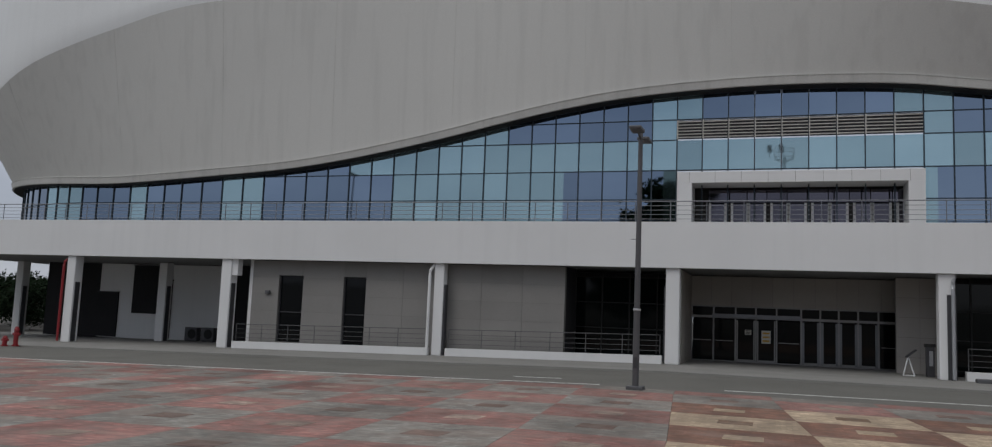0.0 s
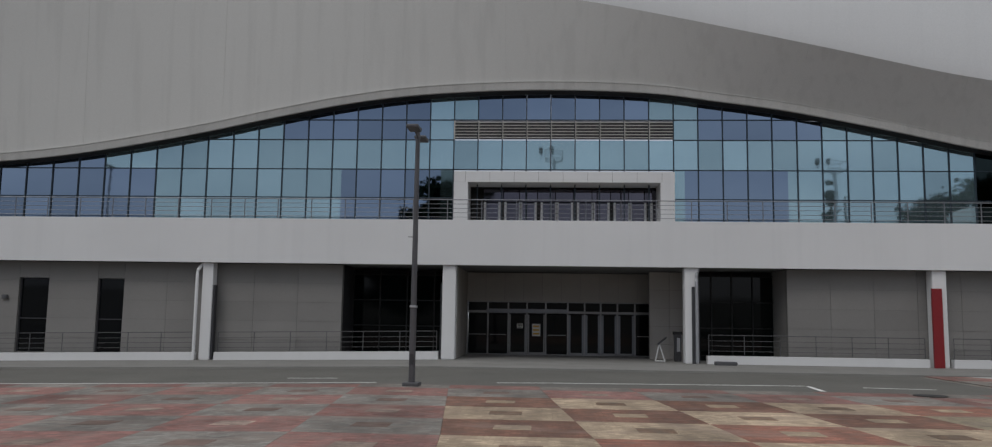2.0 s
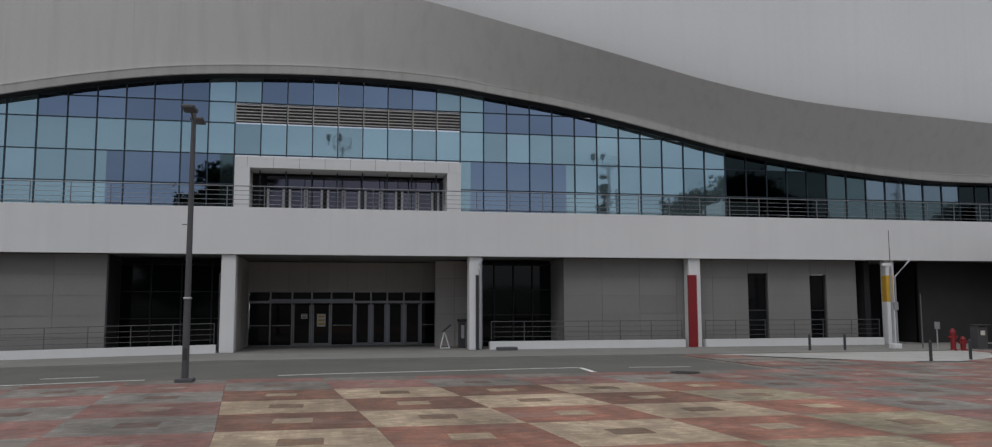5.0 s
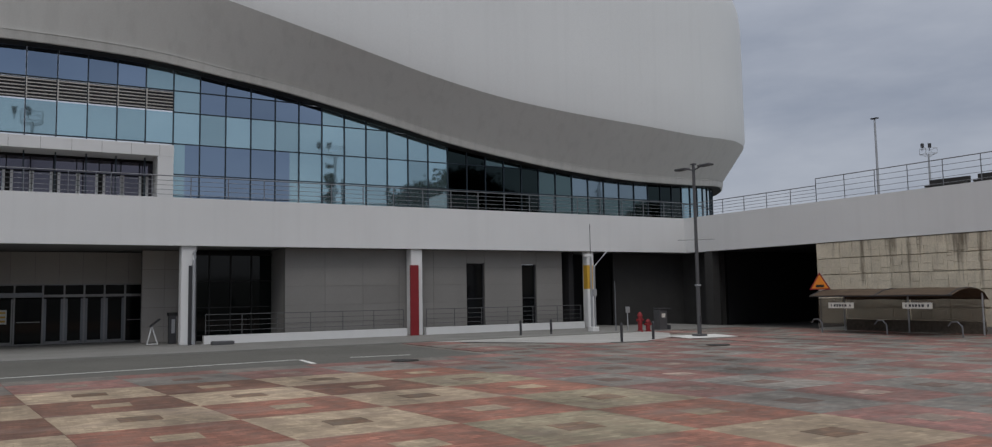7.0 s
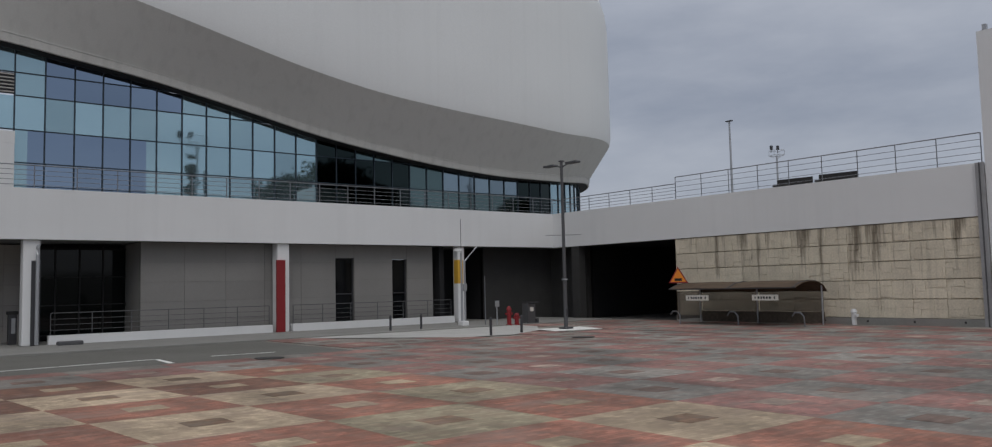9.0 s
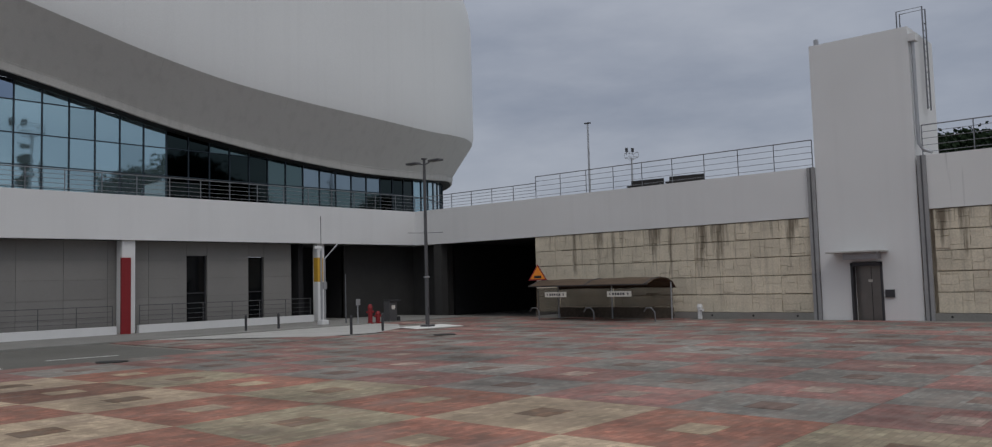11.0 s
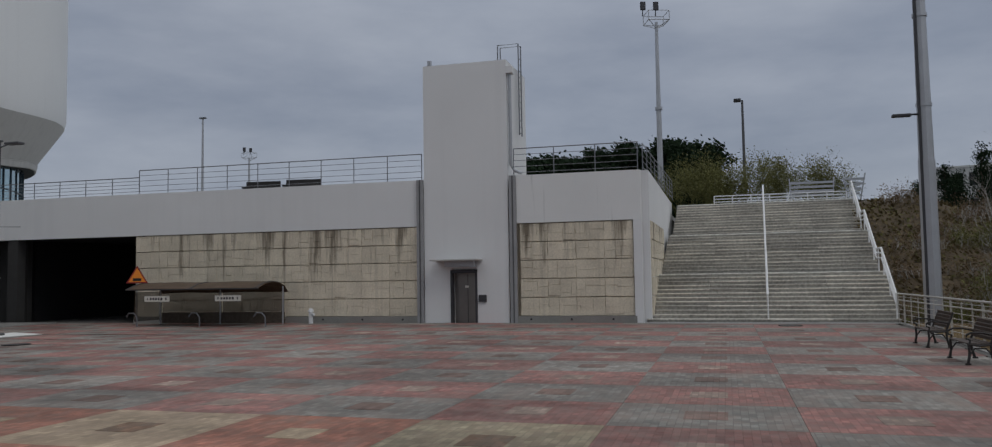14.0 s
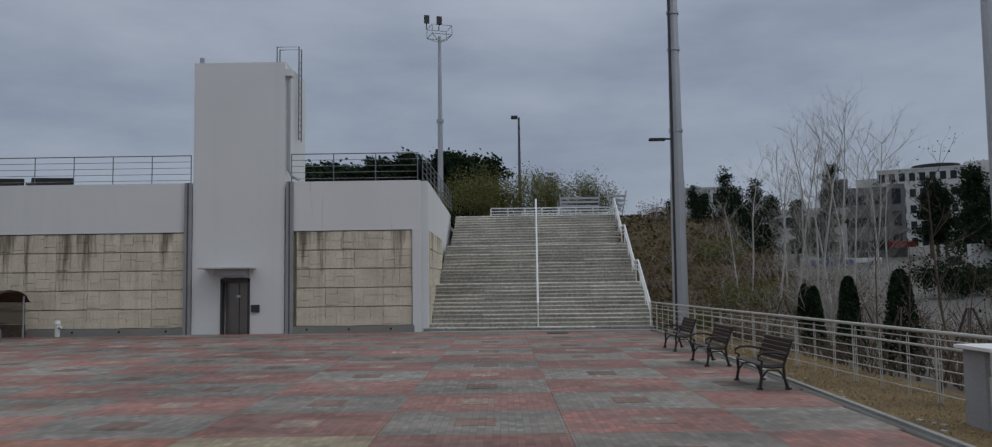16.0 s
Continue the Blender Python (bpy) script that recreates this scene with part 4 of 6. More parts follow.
for y, dy in ((2.05, 1), (-2.1, -1)):
    part("expansion_channel", box((-0.04, y, 3.1), (0.12, 0.3, 6.2)), M["conduit"], tower)
    part("channel_groove", box((-0.1, y, 3.1), (0.03, 0.05, 6.2)), M["lamp"], tower)
part("roof_camera", box((0.1, 1.6, 11.32), (0.16, 0.16, 0.24), 0.02), M["steel"], tower)
part("gutter_head", box((0.15, -2.02, 10.75), (0.4, 0.28, 0.3), 0.02), M["white"], tower)
part("downpipe", tube([(0.15, -2.0, 10.6), (0.15, -2.0, 6.7), (0.15, -2.15, 6.45), (0.15, -2.45, 6.3)], 0.07, 8), M["steel"], tower)
ladder = part("ladder_stringer", tube([(1.6, -2.05, 8.2), (1.6, -2.05, 12.3), (1.6, -1.1, 12.3), (1.6, -1.1, 11.2)], 0.03, 6), M["rail"], tower)
part("stringer", tube([(2.05, -2.05, 8.2), (2.05, -2.05, 12.3), (2.05, -1.1, 12.3), (2.05, -1.1, 11.2)], 0.03, 6), M["rail"], ladder)
me = mesh_of(tube([(1.6, -2.05, 0), (2.05, -2.05, 0)], 0.015, 5), M["rail"], "rung")
for i in range(13):
    piece("rung", me, ladder, pose(0, 0, 8.3 + 0.28 * i))

# ---- stairs to the deck: three flights with landings ----
STAIR = pose(SIDE + 0.05, -1.45, 0, 0, 0, -2.4)
stairs = thing("outdoor_stairs", "broad weathered concrete stairs in three flights", "stairs", STAIR, kind="structure")
RISE, RUN, SW = 0.1625, 0.32, 9.3
treads, x, z = [], 0.0, 0.0
bm = bmesh.new()
add_box(bm, (0, 0, -0.03), (RUN + 0.035, SW / 4 - 0.008, 0.06), 0)
bmesh.ops.bevel(bm, geom=bm.edges[:], offset=0.012, segments=1, affect="EDGES")
step_me = mesh_of(bm, M["step"], "stair_tread")
edge_me = step_me.copy()
edge_me.materials[0] = M["nosing"]
prof = [(0.0, -0.3)]
for f in range(3):
    for i in range(12):
        z += RISE
        for k in range(4):
            piece("stair_tread", edge_me if i == 11 else step_me, stairs, pose(x + RUN / 2, (k - 1.5) * SW / 4, z))
        prof += [(x, z - 0.02), (x + RUN, z - 0.02)]
        x += RUN
    if f < 2:
        x2 = x + 1.5
        part("landing", box(((x + x2) / 2, 0, z - 0.08), (1.5, SW, 0.158)), M["concrete"], stairs)
        prof += [(x, z - 0.03), (x2, z - 0.03)]
        x = x2
TOPX, TOPZ = x, z
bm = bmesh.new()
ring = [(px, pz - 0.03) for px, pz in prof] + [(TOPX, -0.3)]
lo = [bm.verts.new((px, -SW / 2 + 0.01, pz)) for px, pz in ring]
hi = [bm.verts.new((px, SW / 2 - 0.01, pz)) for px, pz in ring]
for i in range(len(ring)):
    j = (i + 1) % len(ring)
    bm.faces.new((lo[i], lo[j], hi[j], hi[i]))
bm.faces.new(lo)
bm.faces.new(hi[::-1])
# body shows as risers in the shade-dark tone
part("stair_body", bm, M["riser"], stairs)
part("stair_head", box((TOPX + 8, 0.2, TOPZ - 0.3), (16, SW - 0.2, 0.6)), M["concrete"], stairs)


def stair_z(px):
    """Height of the nosing line at px metres from the foot."""
    k = 0.0
    for f in range(3):
        s0 = f * (12 * RUN + 1.5)
        if px <= s0:
            return f * 12 * RISE
        if px <= s0 + 12 * RUN:
            return f * 12 * RISE + (px - s0) / RUN * RISE
    return 36 * RISE


def stair_rail(y, w, label, solid):
    r = thing("stair_rail", label, "handrail", STAIR, "rails of the outdoor stairs")
    pts, xs = [], [0.25, 3.84, 5.34, 9.18, 10.68, 14.52, 15.4]
    for h in ((0.95, 0.55, 0.75) if solid else (0.95, 0.6)):
        part("rail_bar", tube([(q, y, stair_z(q) + h) for q in xs], w if h == 0.95 else w * 0.7, 8), M["white"], r)
    for i in range(11):
        q = 0.25 + 1.5 * i
        part("post", tube([(q, y, stair_z(q)), (q, y, stair_z(q) + 0.95)], 0.03, 6), M["white"], r)


stair_rail(0.0, 0.045, "white tubular handrail up the middle of the stairs", False)
stair_rail(-SW / 2 + 0.1, 0.045, "white tubular handrail at the grassy side of the stairs", True)
# flank wall under the deck beside the stairs, with its sloping top
bm = bmesh.new()
ring = [(0.3, -0.2), (15.5, -0.2), (15.5, 6.05), (0.3, DECK)]
lo = [bm.verts.new((SIDE + a, 3.0 + 0.0 * a, b)) for a, b in ring]
hi = [bm.verts.new((SIDE + a, 3.3 + 0.0 * a, b)) for a, b in ring]
for i in range(4):
    j = (i + 1) % 4
    bm.faces.new((lo[i], lo[j], hi[j], hi[i]))
bm.faces.new(lo)
bm.faces.new(hi[::-1])
setting("stair_flank_wall", bm, M["white"], "white rendered wall flanking the stairs", "wall")
flank = thing("flank_stone_facing", "buff cast-stone panels beside the stairs", "wall", kind="structure")
for i in range(6):
    for j in range(5):
        if stair_z(1.2 * i + 0.2) < 0.3 + PH * (j + 1):
            piece("stone_panel", kinds[(i * 2 + j * 3) % 7], flank, pose(SIDE + 0.55 + 1.18 * (i + 0.5), 2.97, 0.3 + PH * (j + 0.5), 0, 0, 90))
deck_railing((SIDE + 0.2, 3.2), (SIDE + 14.5, 2.9), DECK - 0.02, 1.1)
# ---- road paint, kerbs and flush concrete ----
def flat(name, ring, z, material, label, category):
    bm = bmesh.new()
    top = [bm.verts.new((x, y, gz(x) + z)) for x, y in ring]
    bm.faces.new(top)
    return setting(name, bm, material, label, category)


flat("road_line", [(-30, 24.06), (-13, 24.22), (-5.3, 24.5), (0, 25.35), (7.86, 26.1), (7.86, 26.25), (0, 25.5), (-5.3, 24.65), (-13, 24.36), (-30, 24.2)], 0.006, M["line"], "worn white edge line on the asphalt", "road marking")
flat("road_line", [(7.86, 26.1), (7.72, 24.3), (7.9, 24.3), (8.0, 26.1)], 0.006, M["line"], "angled end of the white edge line", "road marking")
for x in (-8.1, 9.5):
    flat("road_dash", [(x, 26.3), (x + 1.6, 26.3), (x + 1.6, 26.44), (x, 26.44)] if x != 9.5 else [(9.5, 25.85), (11.5, 25.6), (11.5, 25.74), (9.5, 25.99)], 0.006, M["line"], "faded white dash on the asphalt", "road marking")
for x, y in ((-2.74, 23.68), (-18.6, 23.9)):
    flat("road_stud_mark", [(x, y - 0.2), (x + 0.28, y - 0.2), (x + 0.28, y + 0.25), (x, y + 0.25)], 0.008, M["line"], "small white paint mark at the road edge", "road marking")
flat("concrete_island", [(15.2, 31.6), (17.0, 29.2), (19.4, 26.0), (21.5, 25.6), (24.3, 27.2), (26.5, 29.8), (26.8, 31.7)], 0.034, M["pale"], "pale worn concrete island beside the columns", "pavement")
flat("lamp_pad", [(23.9, 25.7), (26.4, 25.4), (27.2, 27.6), (24.6, 27.8)], 0.036, M["line"], "pale concrete pad round the lamp post", "pavement")
flat("stair_foot_strip", [(33.2, 3.2), (33.95, 3.2), (33.75, -6.1), (33.0, -6.1)], 0.034, M["concrete"], "worn concrete strip at the foot of the stairs", "pavement")
bm = bmesh.new()
for a, b in zip(range(8, 34, 2), range(10, 36, 2)):
    ya, yb = -5.13 - 0.036 * (a - 8), -5.13 - 0.036 * (min(b, 33.6) - 8)
    add_box(bm, ((a + min(b, 33.6)) / 2, (ya + yb) / 2 - 0.08, 0.005), (min(b, 33.6) - a - 0.02, 0.09, 0.07), math.degrees(math.atan2(yb - ya, min(b, 33.6) - a)))
setting("plaza_kerb", bm, M["concrete"], "narrow concrete kerb between paving and grass", "kerb")
flat("drain_strip", [(8, -4.98), (33.5, -5.9), (33.5, -5.98), (8, -5.06)], 0.034, M["asphalt"], "dark gutter strip along the kerb", "pavement")
bm = bmesh.new()
rg = random.Random(5)
for i in range(26000):
    x = rg.uniform(9, 33.4)
    y = -5.35 - 0.036 * (x - 8) - rg.uniform(0.0, 1.9) ** 1.0
    a, h = rg.uniform(0, 6.28), rg.uniform(0.015, 0.06)
    dx, dy = math.cos(a) * 0.008, math.sin(a) * 0.008
    ox, oy = rg.uniform(-0.09, 0.09), rg.uniform(-0.09, 0.09)
    bm.faces.new([bm.verts.new(p) for p in ((x - dx, y - dy, 0.0), (x + dx, y + dy, 0.0), (x + ox, y + oy, h))])
tagged(part("dry_grass", bm, M["straw"]), "dry yellow grass along the fence", "grass", kind="stuff")
bm = bmesh.new()
for i in range(36):
    x = rg.uniform(9, 32)
    add_box(bm, (x, -5.3 - 0.036 * (x - 8) - rg.uniform(0.02, 0.35), 0.015), (rg.uniform(0.04, 0.1), rg.uniform(0.04, 0.08), 0.03), rg.uniform(0, 90))
tagged(part("loose_stones", bm, M["pale"]), "small pale stones along the kerb", "stones", kind="stuff")
flat("grass_verge", [(8, -5.25), (33.6, -6.15), (33.6, -7.6), (8, -7.6)], 0.012, M["grass"], "strip of dry grass under the fence", "ground")
for x, y, z in ((21.8, 22.0, 0.036), (10.25, 23.26, 0.03), (31.9, -2.1, 0.036)):
    mh = thing("manhole_cover", "dark iron manhole cover set flush in the paving", "manhole", pose(x, y, z), "manhole covers")
    bm = bmesh.new()
    bmesh.ops.create_cone(bm, cap_ends=True, segments=24, radius1=0.42, radius2=0.42, depth=0.02)
    part("lid", bm, M["iron"], mh)


# ---- lamp posts ----
def lamp_post(x, y, both, top=7.12):
    lp = thing("lamp_post", "dark grey steel lamp post with two flat heads", "lamp post", pose(x, y, gz(x)), "plaza lamp posts")
    part("pole", tube([(0, 0, 0.1), (0, 0, 2.2)], 0.092, 12, 0.09), M["lamp"], lp)
    part("upper_pole", tube([(0, 0, 2.2), (0, 0, top + 0.13)], 0.082, 12, 0.062), M["lamp"], lp)
    part("base_plate", box((0, 0, 0.06), (0.46, 0.46, 0.12), 0.03), M["lamp"], lp)
    part("inspection_hatch", box((0, -0.092, 0.75), (0.1, 0.02, 0.3), 0.005), M["dark"], lp)
    for s in (-1, 1):
        arm = part("arm", tube([(0, 0, top - 0.12), (0, s * 0.45, top), (0, s * 0.6, top)], 0.03, 8), M["lamp"], lp)
        part("lamp_head", box((0, s * 0.72, top + 0.01), (0.34, 0.66, 0.09), 0.03), M["lamp"], arm)
    part("top_cap", box((0, 0, top + 0.15), (0.2, 0.2, 0.06), 0.02), M["lamp"], lp)
    for s in ((-1, 1) if both else (-1,)):
        part("banner_bracket", tube([(0, 0, 4.15), (s * 0.2 if not both else s * 0.55, 0 if not both else -s * 0.55, 4.16)], 0.012, 6), M["lamp"], lp)
    part("collar", box((0, 0, 2.2), (0.2, 0.2, 0.06), 0.02), M["steel"], lp)


lamp_post(-3.67, 23.35, False)
lamp_post(25.48, 26.75, True, 7.3)


# ---- bicycle shelter against the retaining wall ----
sh = thing("bicycle_shelter", "low open bicycle shelter with a curved smoked roof", "shelter", pose(32.0, 22.05, 0.03))
prof = [(-1.25, 1.62), (-0.7, 1.80), (-0.1, 1.88), (0.5, 1.84), (0.95, 1.68), (1.2, 1.42)]
bm = bmesh.new()
L = 3.25
for off in (0.0,):
    a = [[bm.verts.new((x, y, z + o)) for x, z in prof] for y, o in ((-L, 0.0), (-L / 2, 0.03), (0, 0.0), (L / 2, 0.03), (L, 0.0))]
    for p, q in zip(a, a[1:]):
        for j in range(len(prof) - 1):
            bm.faces.new((p[j], p[j + 1], q[j + 1], q[j]))
geo = bmesh.ops.extrude_face_region(bm, geom=bm.faces[:])["geom"]
bmesh.ops.translate(bm, verts=[g for g in geo if isinstance(g, bmesh.types.BMVert)], vec=(0, 0, -0.025))
part("roof_sheet", bm, M["poly"], sh)
for y in (-3.15, 0.0, 3.15):
    part("roof_rib", tube([(x, y, z + 0.005) for x, z in prof], 0.03, 6), M["dark"], sh)
    part("post", tube([(0.95, y, 0), (0.95, y, 1.66)], 0.035, 8), M["steel"], sh)
    hoop = part("rack_hoop", tube([(-0.95, y - 0.28, 0.0), (-0.95, y - 0.26, 0.42), (-0.95, y - 0.1, 0.58), (-0.95, y + 0.14, 0.58), (-0.95, y + 0.28, 0.42)], 0.03, 8), M["rail"], sh)
part("front_beam", tube([(-1.22, -L, 1.6), (-1.22, L, 1.6)], 0.035, 8), M["dark"], sh)
part("low_back_panel", box((1.1, 0, 0.28), (0.04, 6.3, 0.5)), M["soil"], sh, "stained mottled low back panel")
for y in (1.58, -1.58):
    part("back_sheet", box((1.1, y, 0.99), (0.02, 3.1, 0.9)), M["smoked"], sh, "brown smoked clear sheet")
part("end_sheet", box((0.15, 3.16, 0.85), (1.9, 0.02, 1.3)), M["smoked"], sh, "brown smoked clear end sheet")
for y in (1.75, -1.75):
    sg = part("hanging_sign", box((-1.1, y, 1.2), (0.03, 1.25, 0.24), 0.005), M["paper"], sh, "white hanging sign plate")
    for k, w in ((0.47, 0.05), (0.3, 0.09), (0.17, 0.08), (0.04, 0.1), (-0.1, 0.08), (-0.24, 0.1), (-0.46, 0.07)):
        part("print_bar", box((-1.12, y + k, 1.2), (0.006, w, 0.1)), M["dark"], sg)
    part("wire", tube([(-1.1, y, 1.4), (-1.1, y, 1.6)], 0.008, 5), M["dark"], sh)
ws = thing("warning_sign", "orange triangular road hump warning sign on a pole", "road sign", pose(31.55, 25.35, 0.03))
part("pole", tube([(0, 0, 0), (0, 0, 2.1)], 0.03, 8), M["steel"], ws)
d = Vector((-31.5, -25.3, 0)).normalized()
side = Vector((-d.y, d.x, 0))


def tri(size, off, zc):
    bm = bmesh.new()
    ring = [side * (-size / 2) + Vector((0, 0, zc - size * 0.29)), side * (size / 2) + Vector((0, 0, zc - size * 0.29)), Vector((0, 0, zc + size * 0.577))]
    f = [bm.verts.new(v + d * off) for v in ring]
    g = [bm.verts.new(v + d * (off - 0.02)) for v in ring]
    bm.faces.new(f)
    bm.faces.new(g[::-1])
    for i in range(3):
        bm.faces.new((f[i], f[(i + 1) % 3], g[(i + 1) % 3], g[i]))
    return bm


plate = part("sign_plate", tri(0.9, 0.05, 2.15), M["red"], ws)
part("sign_face", tri(0.72, 0.056, 2.15), M["orange"], plate)
part("hump_symbol", box(d * 0.062 + Vector((0, 0, 2.05)), (0.34, 0.01, 0.12), 0, math.degrees(math.atan2(side.y, side.x))), M["black"], plate)
sp = thing("standpipe", "white painted standpipe at the foot of the wall", "standpipe", pose(33.35, 17.75, 0.03))
part("pipe_body", tube([(0, 0, 0), (0, 0, 0.55)], 0.1, 10), M["white"], sp)
part("pipe_cap", tube([(0, 0, 0.52), (0, 0, 0.66)], 0.14, 10, 0.08), M["white"], sp)
part("outlet", tube([(0, 0, 0.4), (-0.12, -0.22, 0.4)], 0.06, 8), M["white"], sp)

# ---- street furniture at the deck corner ----
for x, y in ((20.64, 25.97), (22.6, 26.39), (20.17, 32.7), (21.77, 32.6)):
    b = thing("bollard", "thin dark steel bollard with a domed cap", "bollard", pose(x, y, 0.03), "bollards by the concrete island")
    part("shaft", tube([(0, 0, 0), (0, 0, 0.66)], 0.055, 10), M["dark"], b)
    part("cap", tube([(0, 0, 0.66), (0, 0, 0.7), (0, 0, 0.73)], 0.065, 10, 0.02), M["dark"], b)


def hydrant(x, y, h, name, label):
    hy = thing(name, label, "hydrant", pose(x, y, gz(x) + 0.03), "red hydrants")
    part("barrel", tube([(0, 0, 0), (0, 0, h * 0.8)], 0.11, 12), M["red"], hy)
    part("bonnet", tube([(0, 0, h * 0.8), (0, 0, h * 0.93), (0, 0, h)], 0.14, 12, 0.04), M["red"], hy)
    part("outlet", tube([(-0.2, 0, h * 0.6), (0.2, 0, h * 0.6)], 0.06, 8), M["red"], hy)
    part("flange", tube([(0, 0, 0), (0, 0, 0.06)], 0.17, 12), M["red"], hy)


hydrant(26.4, 31.75, 0.95, "fire_hydrant", "bright red fire hydrant on the pavement")
hydrant(26.8, 31.65, 0.6, "small_hydrant", "short red hydrant connection")
hydrant(-35.0, 31.4, 0.95, "fire_hydrant", "bright red fire hydrant by the colonnade")
hydrant(-35.35, 31.1, 0.5, "small_hydrant", "short red hydrant connection")
bn = thing("waste_bin", "grey steel waste bin with a slanted hood", "bin", pose(28.0, 32.1, 0.05))
part("bin_body", box((0, 0, 0.5), (0.5, 0.45, 1.0), 0.02), M["lamp"], bn)
part("hood", box((0.1, -0.05, 1.05), (0.75, 0.5, 0.06), 0.01), M["dark"], bn)
part("bin_label", box((0, -0.235, 0.72), (0.22, 0.01, 0.2)), M["paper"], bn)
part("side_box", box((0.36, -0.1, 0.12), (0.18, 0.3, 0.24), 0.02), M["dark"], bn)
pb = thing("sign_stake", "small plate on a thin steel stake", "sign", pose(26.0, 32.2, 0.05))
part("stake", tube([(0, 0, 0), (0, 0, 1.0)], 0.03, 6), M["steel"], pb)
part("plate", box((0, -0.03, 1.05), (0.24, 0.05, 0.3), 0.01), M["steel"], pb)
tp = thing("thin_pole", "slim pale steel pole on the pavement", "pole", pose(25.9, 33.0, 0.05))
part("shaft", tube([(0, 0, 0), (0, 0, 2.45)], 0.03, 6, 0.02), M["rail"], tp)
cp = thing("camera_pole", "steel pole with a white security camera and braced arm", "pole", pose(24.75, 33.4, 0.05))
part("shaft", tube([(0, 0, 0), (0, 0, 3.6)], 0.06, 10, 0.05), M["steel"], cp)
part("whip", tube([(0, 0, 3.6), (0, 0, 5.3)], 0.015, 6), M["dark"], cp)
part("camera_body", box((-0.25, -0.1, 3.75), (0.42, 0.16, 0.14), 0.02), M["white"], cp)
part("cable_box", box((0.12, -0.05, 1.9), (0.2, 0.2, 0.35), 0.02), M["steel"], cp)
part("brace_arm", tube([(0.2, 0, 0.05), (0.2, 0, 3.2), (1.35, 0.5, 3.95)], 0.045, 8), M["steel"], cp)
part("base_block", box((0, -0.1, 0.12), (0.4, 0.4, 0.24), 0.04), M["white"], cp)

# by the entrance
st = thing("information_stand", "white tilted information stand by the doors", "stand", pose(5.15, 38.2, 0.07))
for p in ([(-0.18, 0, 0), (0.0, 0, 0.75)], [(0.25, 0, 0), (0.02, 0, 0.75)], [(-0.18, 0, 0.02), (0.25, 0, 0.02)]):
    part("leg", tube(p, 0.03, 6), M["white"], st)
bm = box((0, 0, 0), (0.5, 0.4, 0.05), 0.01)
bmesh.ops.rotate(bm, verts=bm.verts[:], matrix=Matrix.Rotation(radians(-40), 3, "Y"))
bmesh.ops.translate(bm, verts=bm.verts[:], vec=(0.12, 0, 0.92))
part("tilted_panel", bm, M["dark"], st)
# dark upright stand of unknown use
ub = thing("upright_stand", "dark upright stand by the pier", "stand", pose(6.0, 38.4, 0.07))
part("stand_body", box((0, 0, 0.6), (0.3, 0.3, 1.2), 0.02), M["dark"], ub)
part("stand_top", box((0, 0, 1.27), (0.4, 0.3, 0.14), 0.02), M["black"], ub)
part("front_plate", box((0.02, -0.16, 0.75), (0.14, 0.02, 0.6)), M["steel"], ub)
bx = thing("kerb_block", "small grey rubber kerb ramp by the column", "ramp", pose(7.6, 35.9, 0.06))
part("wedge", box((0, 0, 0.08), (0.9, 0.4, 0.16), 0.04), M["lamp"], bx)
for x in (-34.3, -33.1):
    ac = thing("air_unit", "grey outdoor air conditioning unit on the floor", "air conditioner", pose(x, 43.5, gz(x) + 0.07), "outdoor air units")
    part("casing", box((0, 0, 0.45), (0.9, 0.4, 0.8), 0.02), M["lamp"], ac)
    part("fan_grille", tube([(0.1, -0.22, 0.45), (0.1, -0.24, 0.45)], 0.3, 16), M["black"], ac)
    part("foot", box((0, 0, 0.03), (0.8, 0.3, 0.06)), M["dark"], ac)
wlp = thing("wall_lamp", "small dark lamp on the panelled wall", "lamp", pose(-24.9, WALL - 0.06, 2.55))
part("lamp_body", box((0, 0, 0), (0.24, 0.14, 0.2), 0.02), M["lamp"], wlp)
part("lamp_glass", box((0.1, -0.06, -0.02), (0.12, 0.04, 0.12)), M["dark"], wlp)


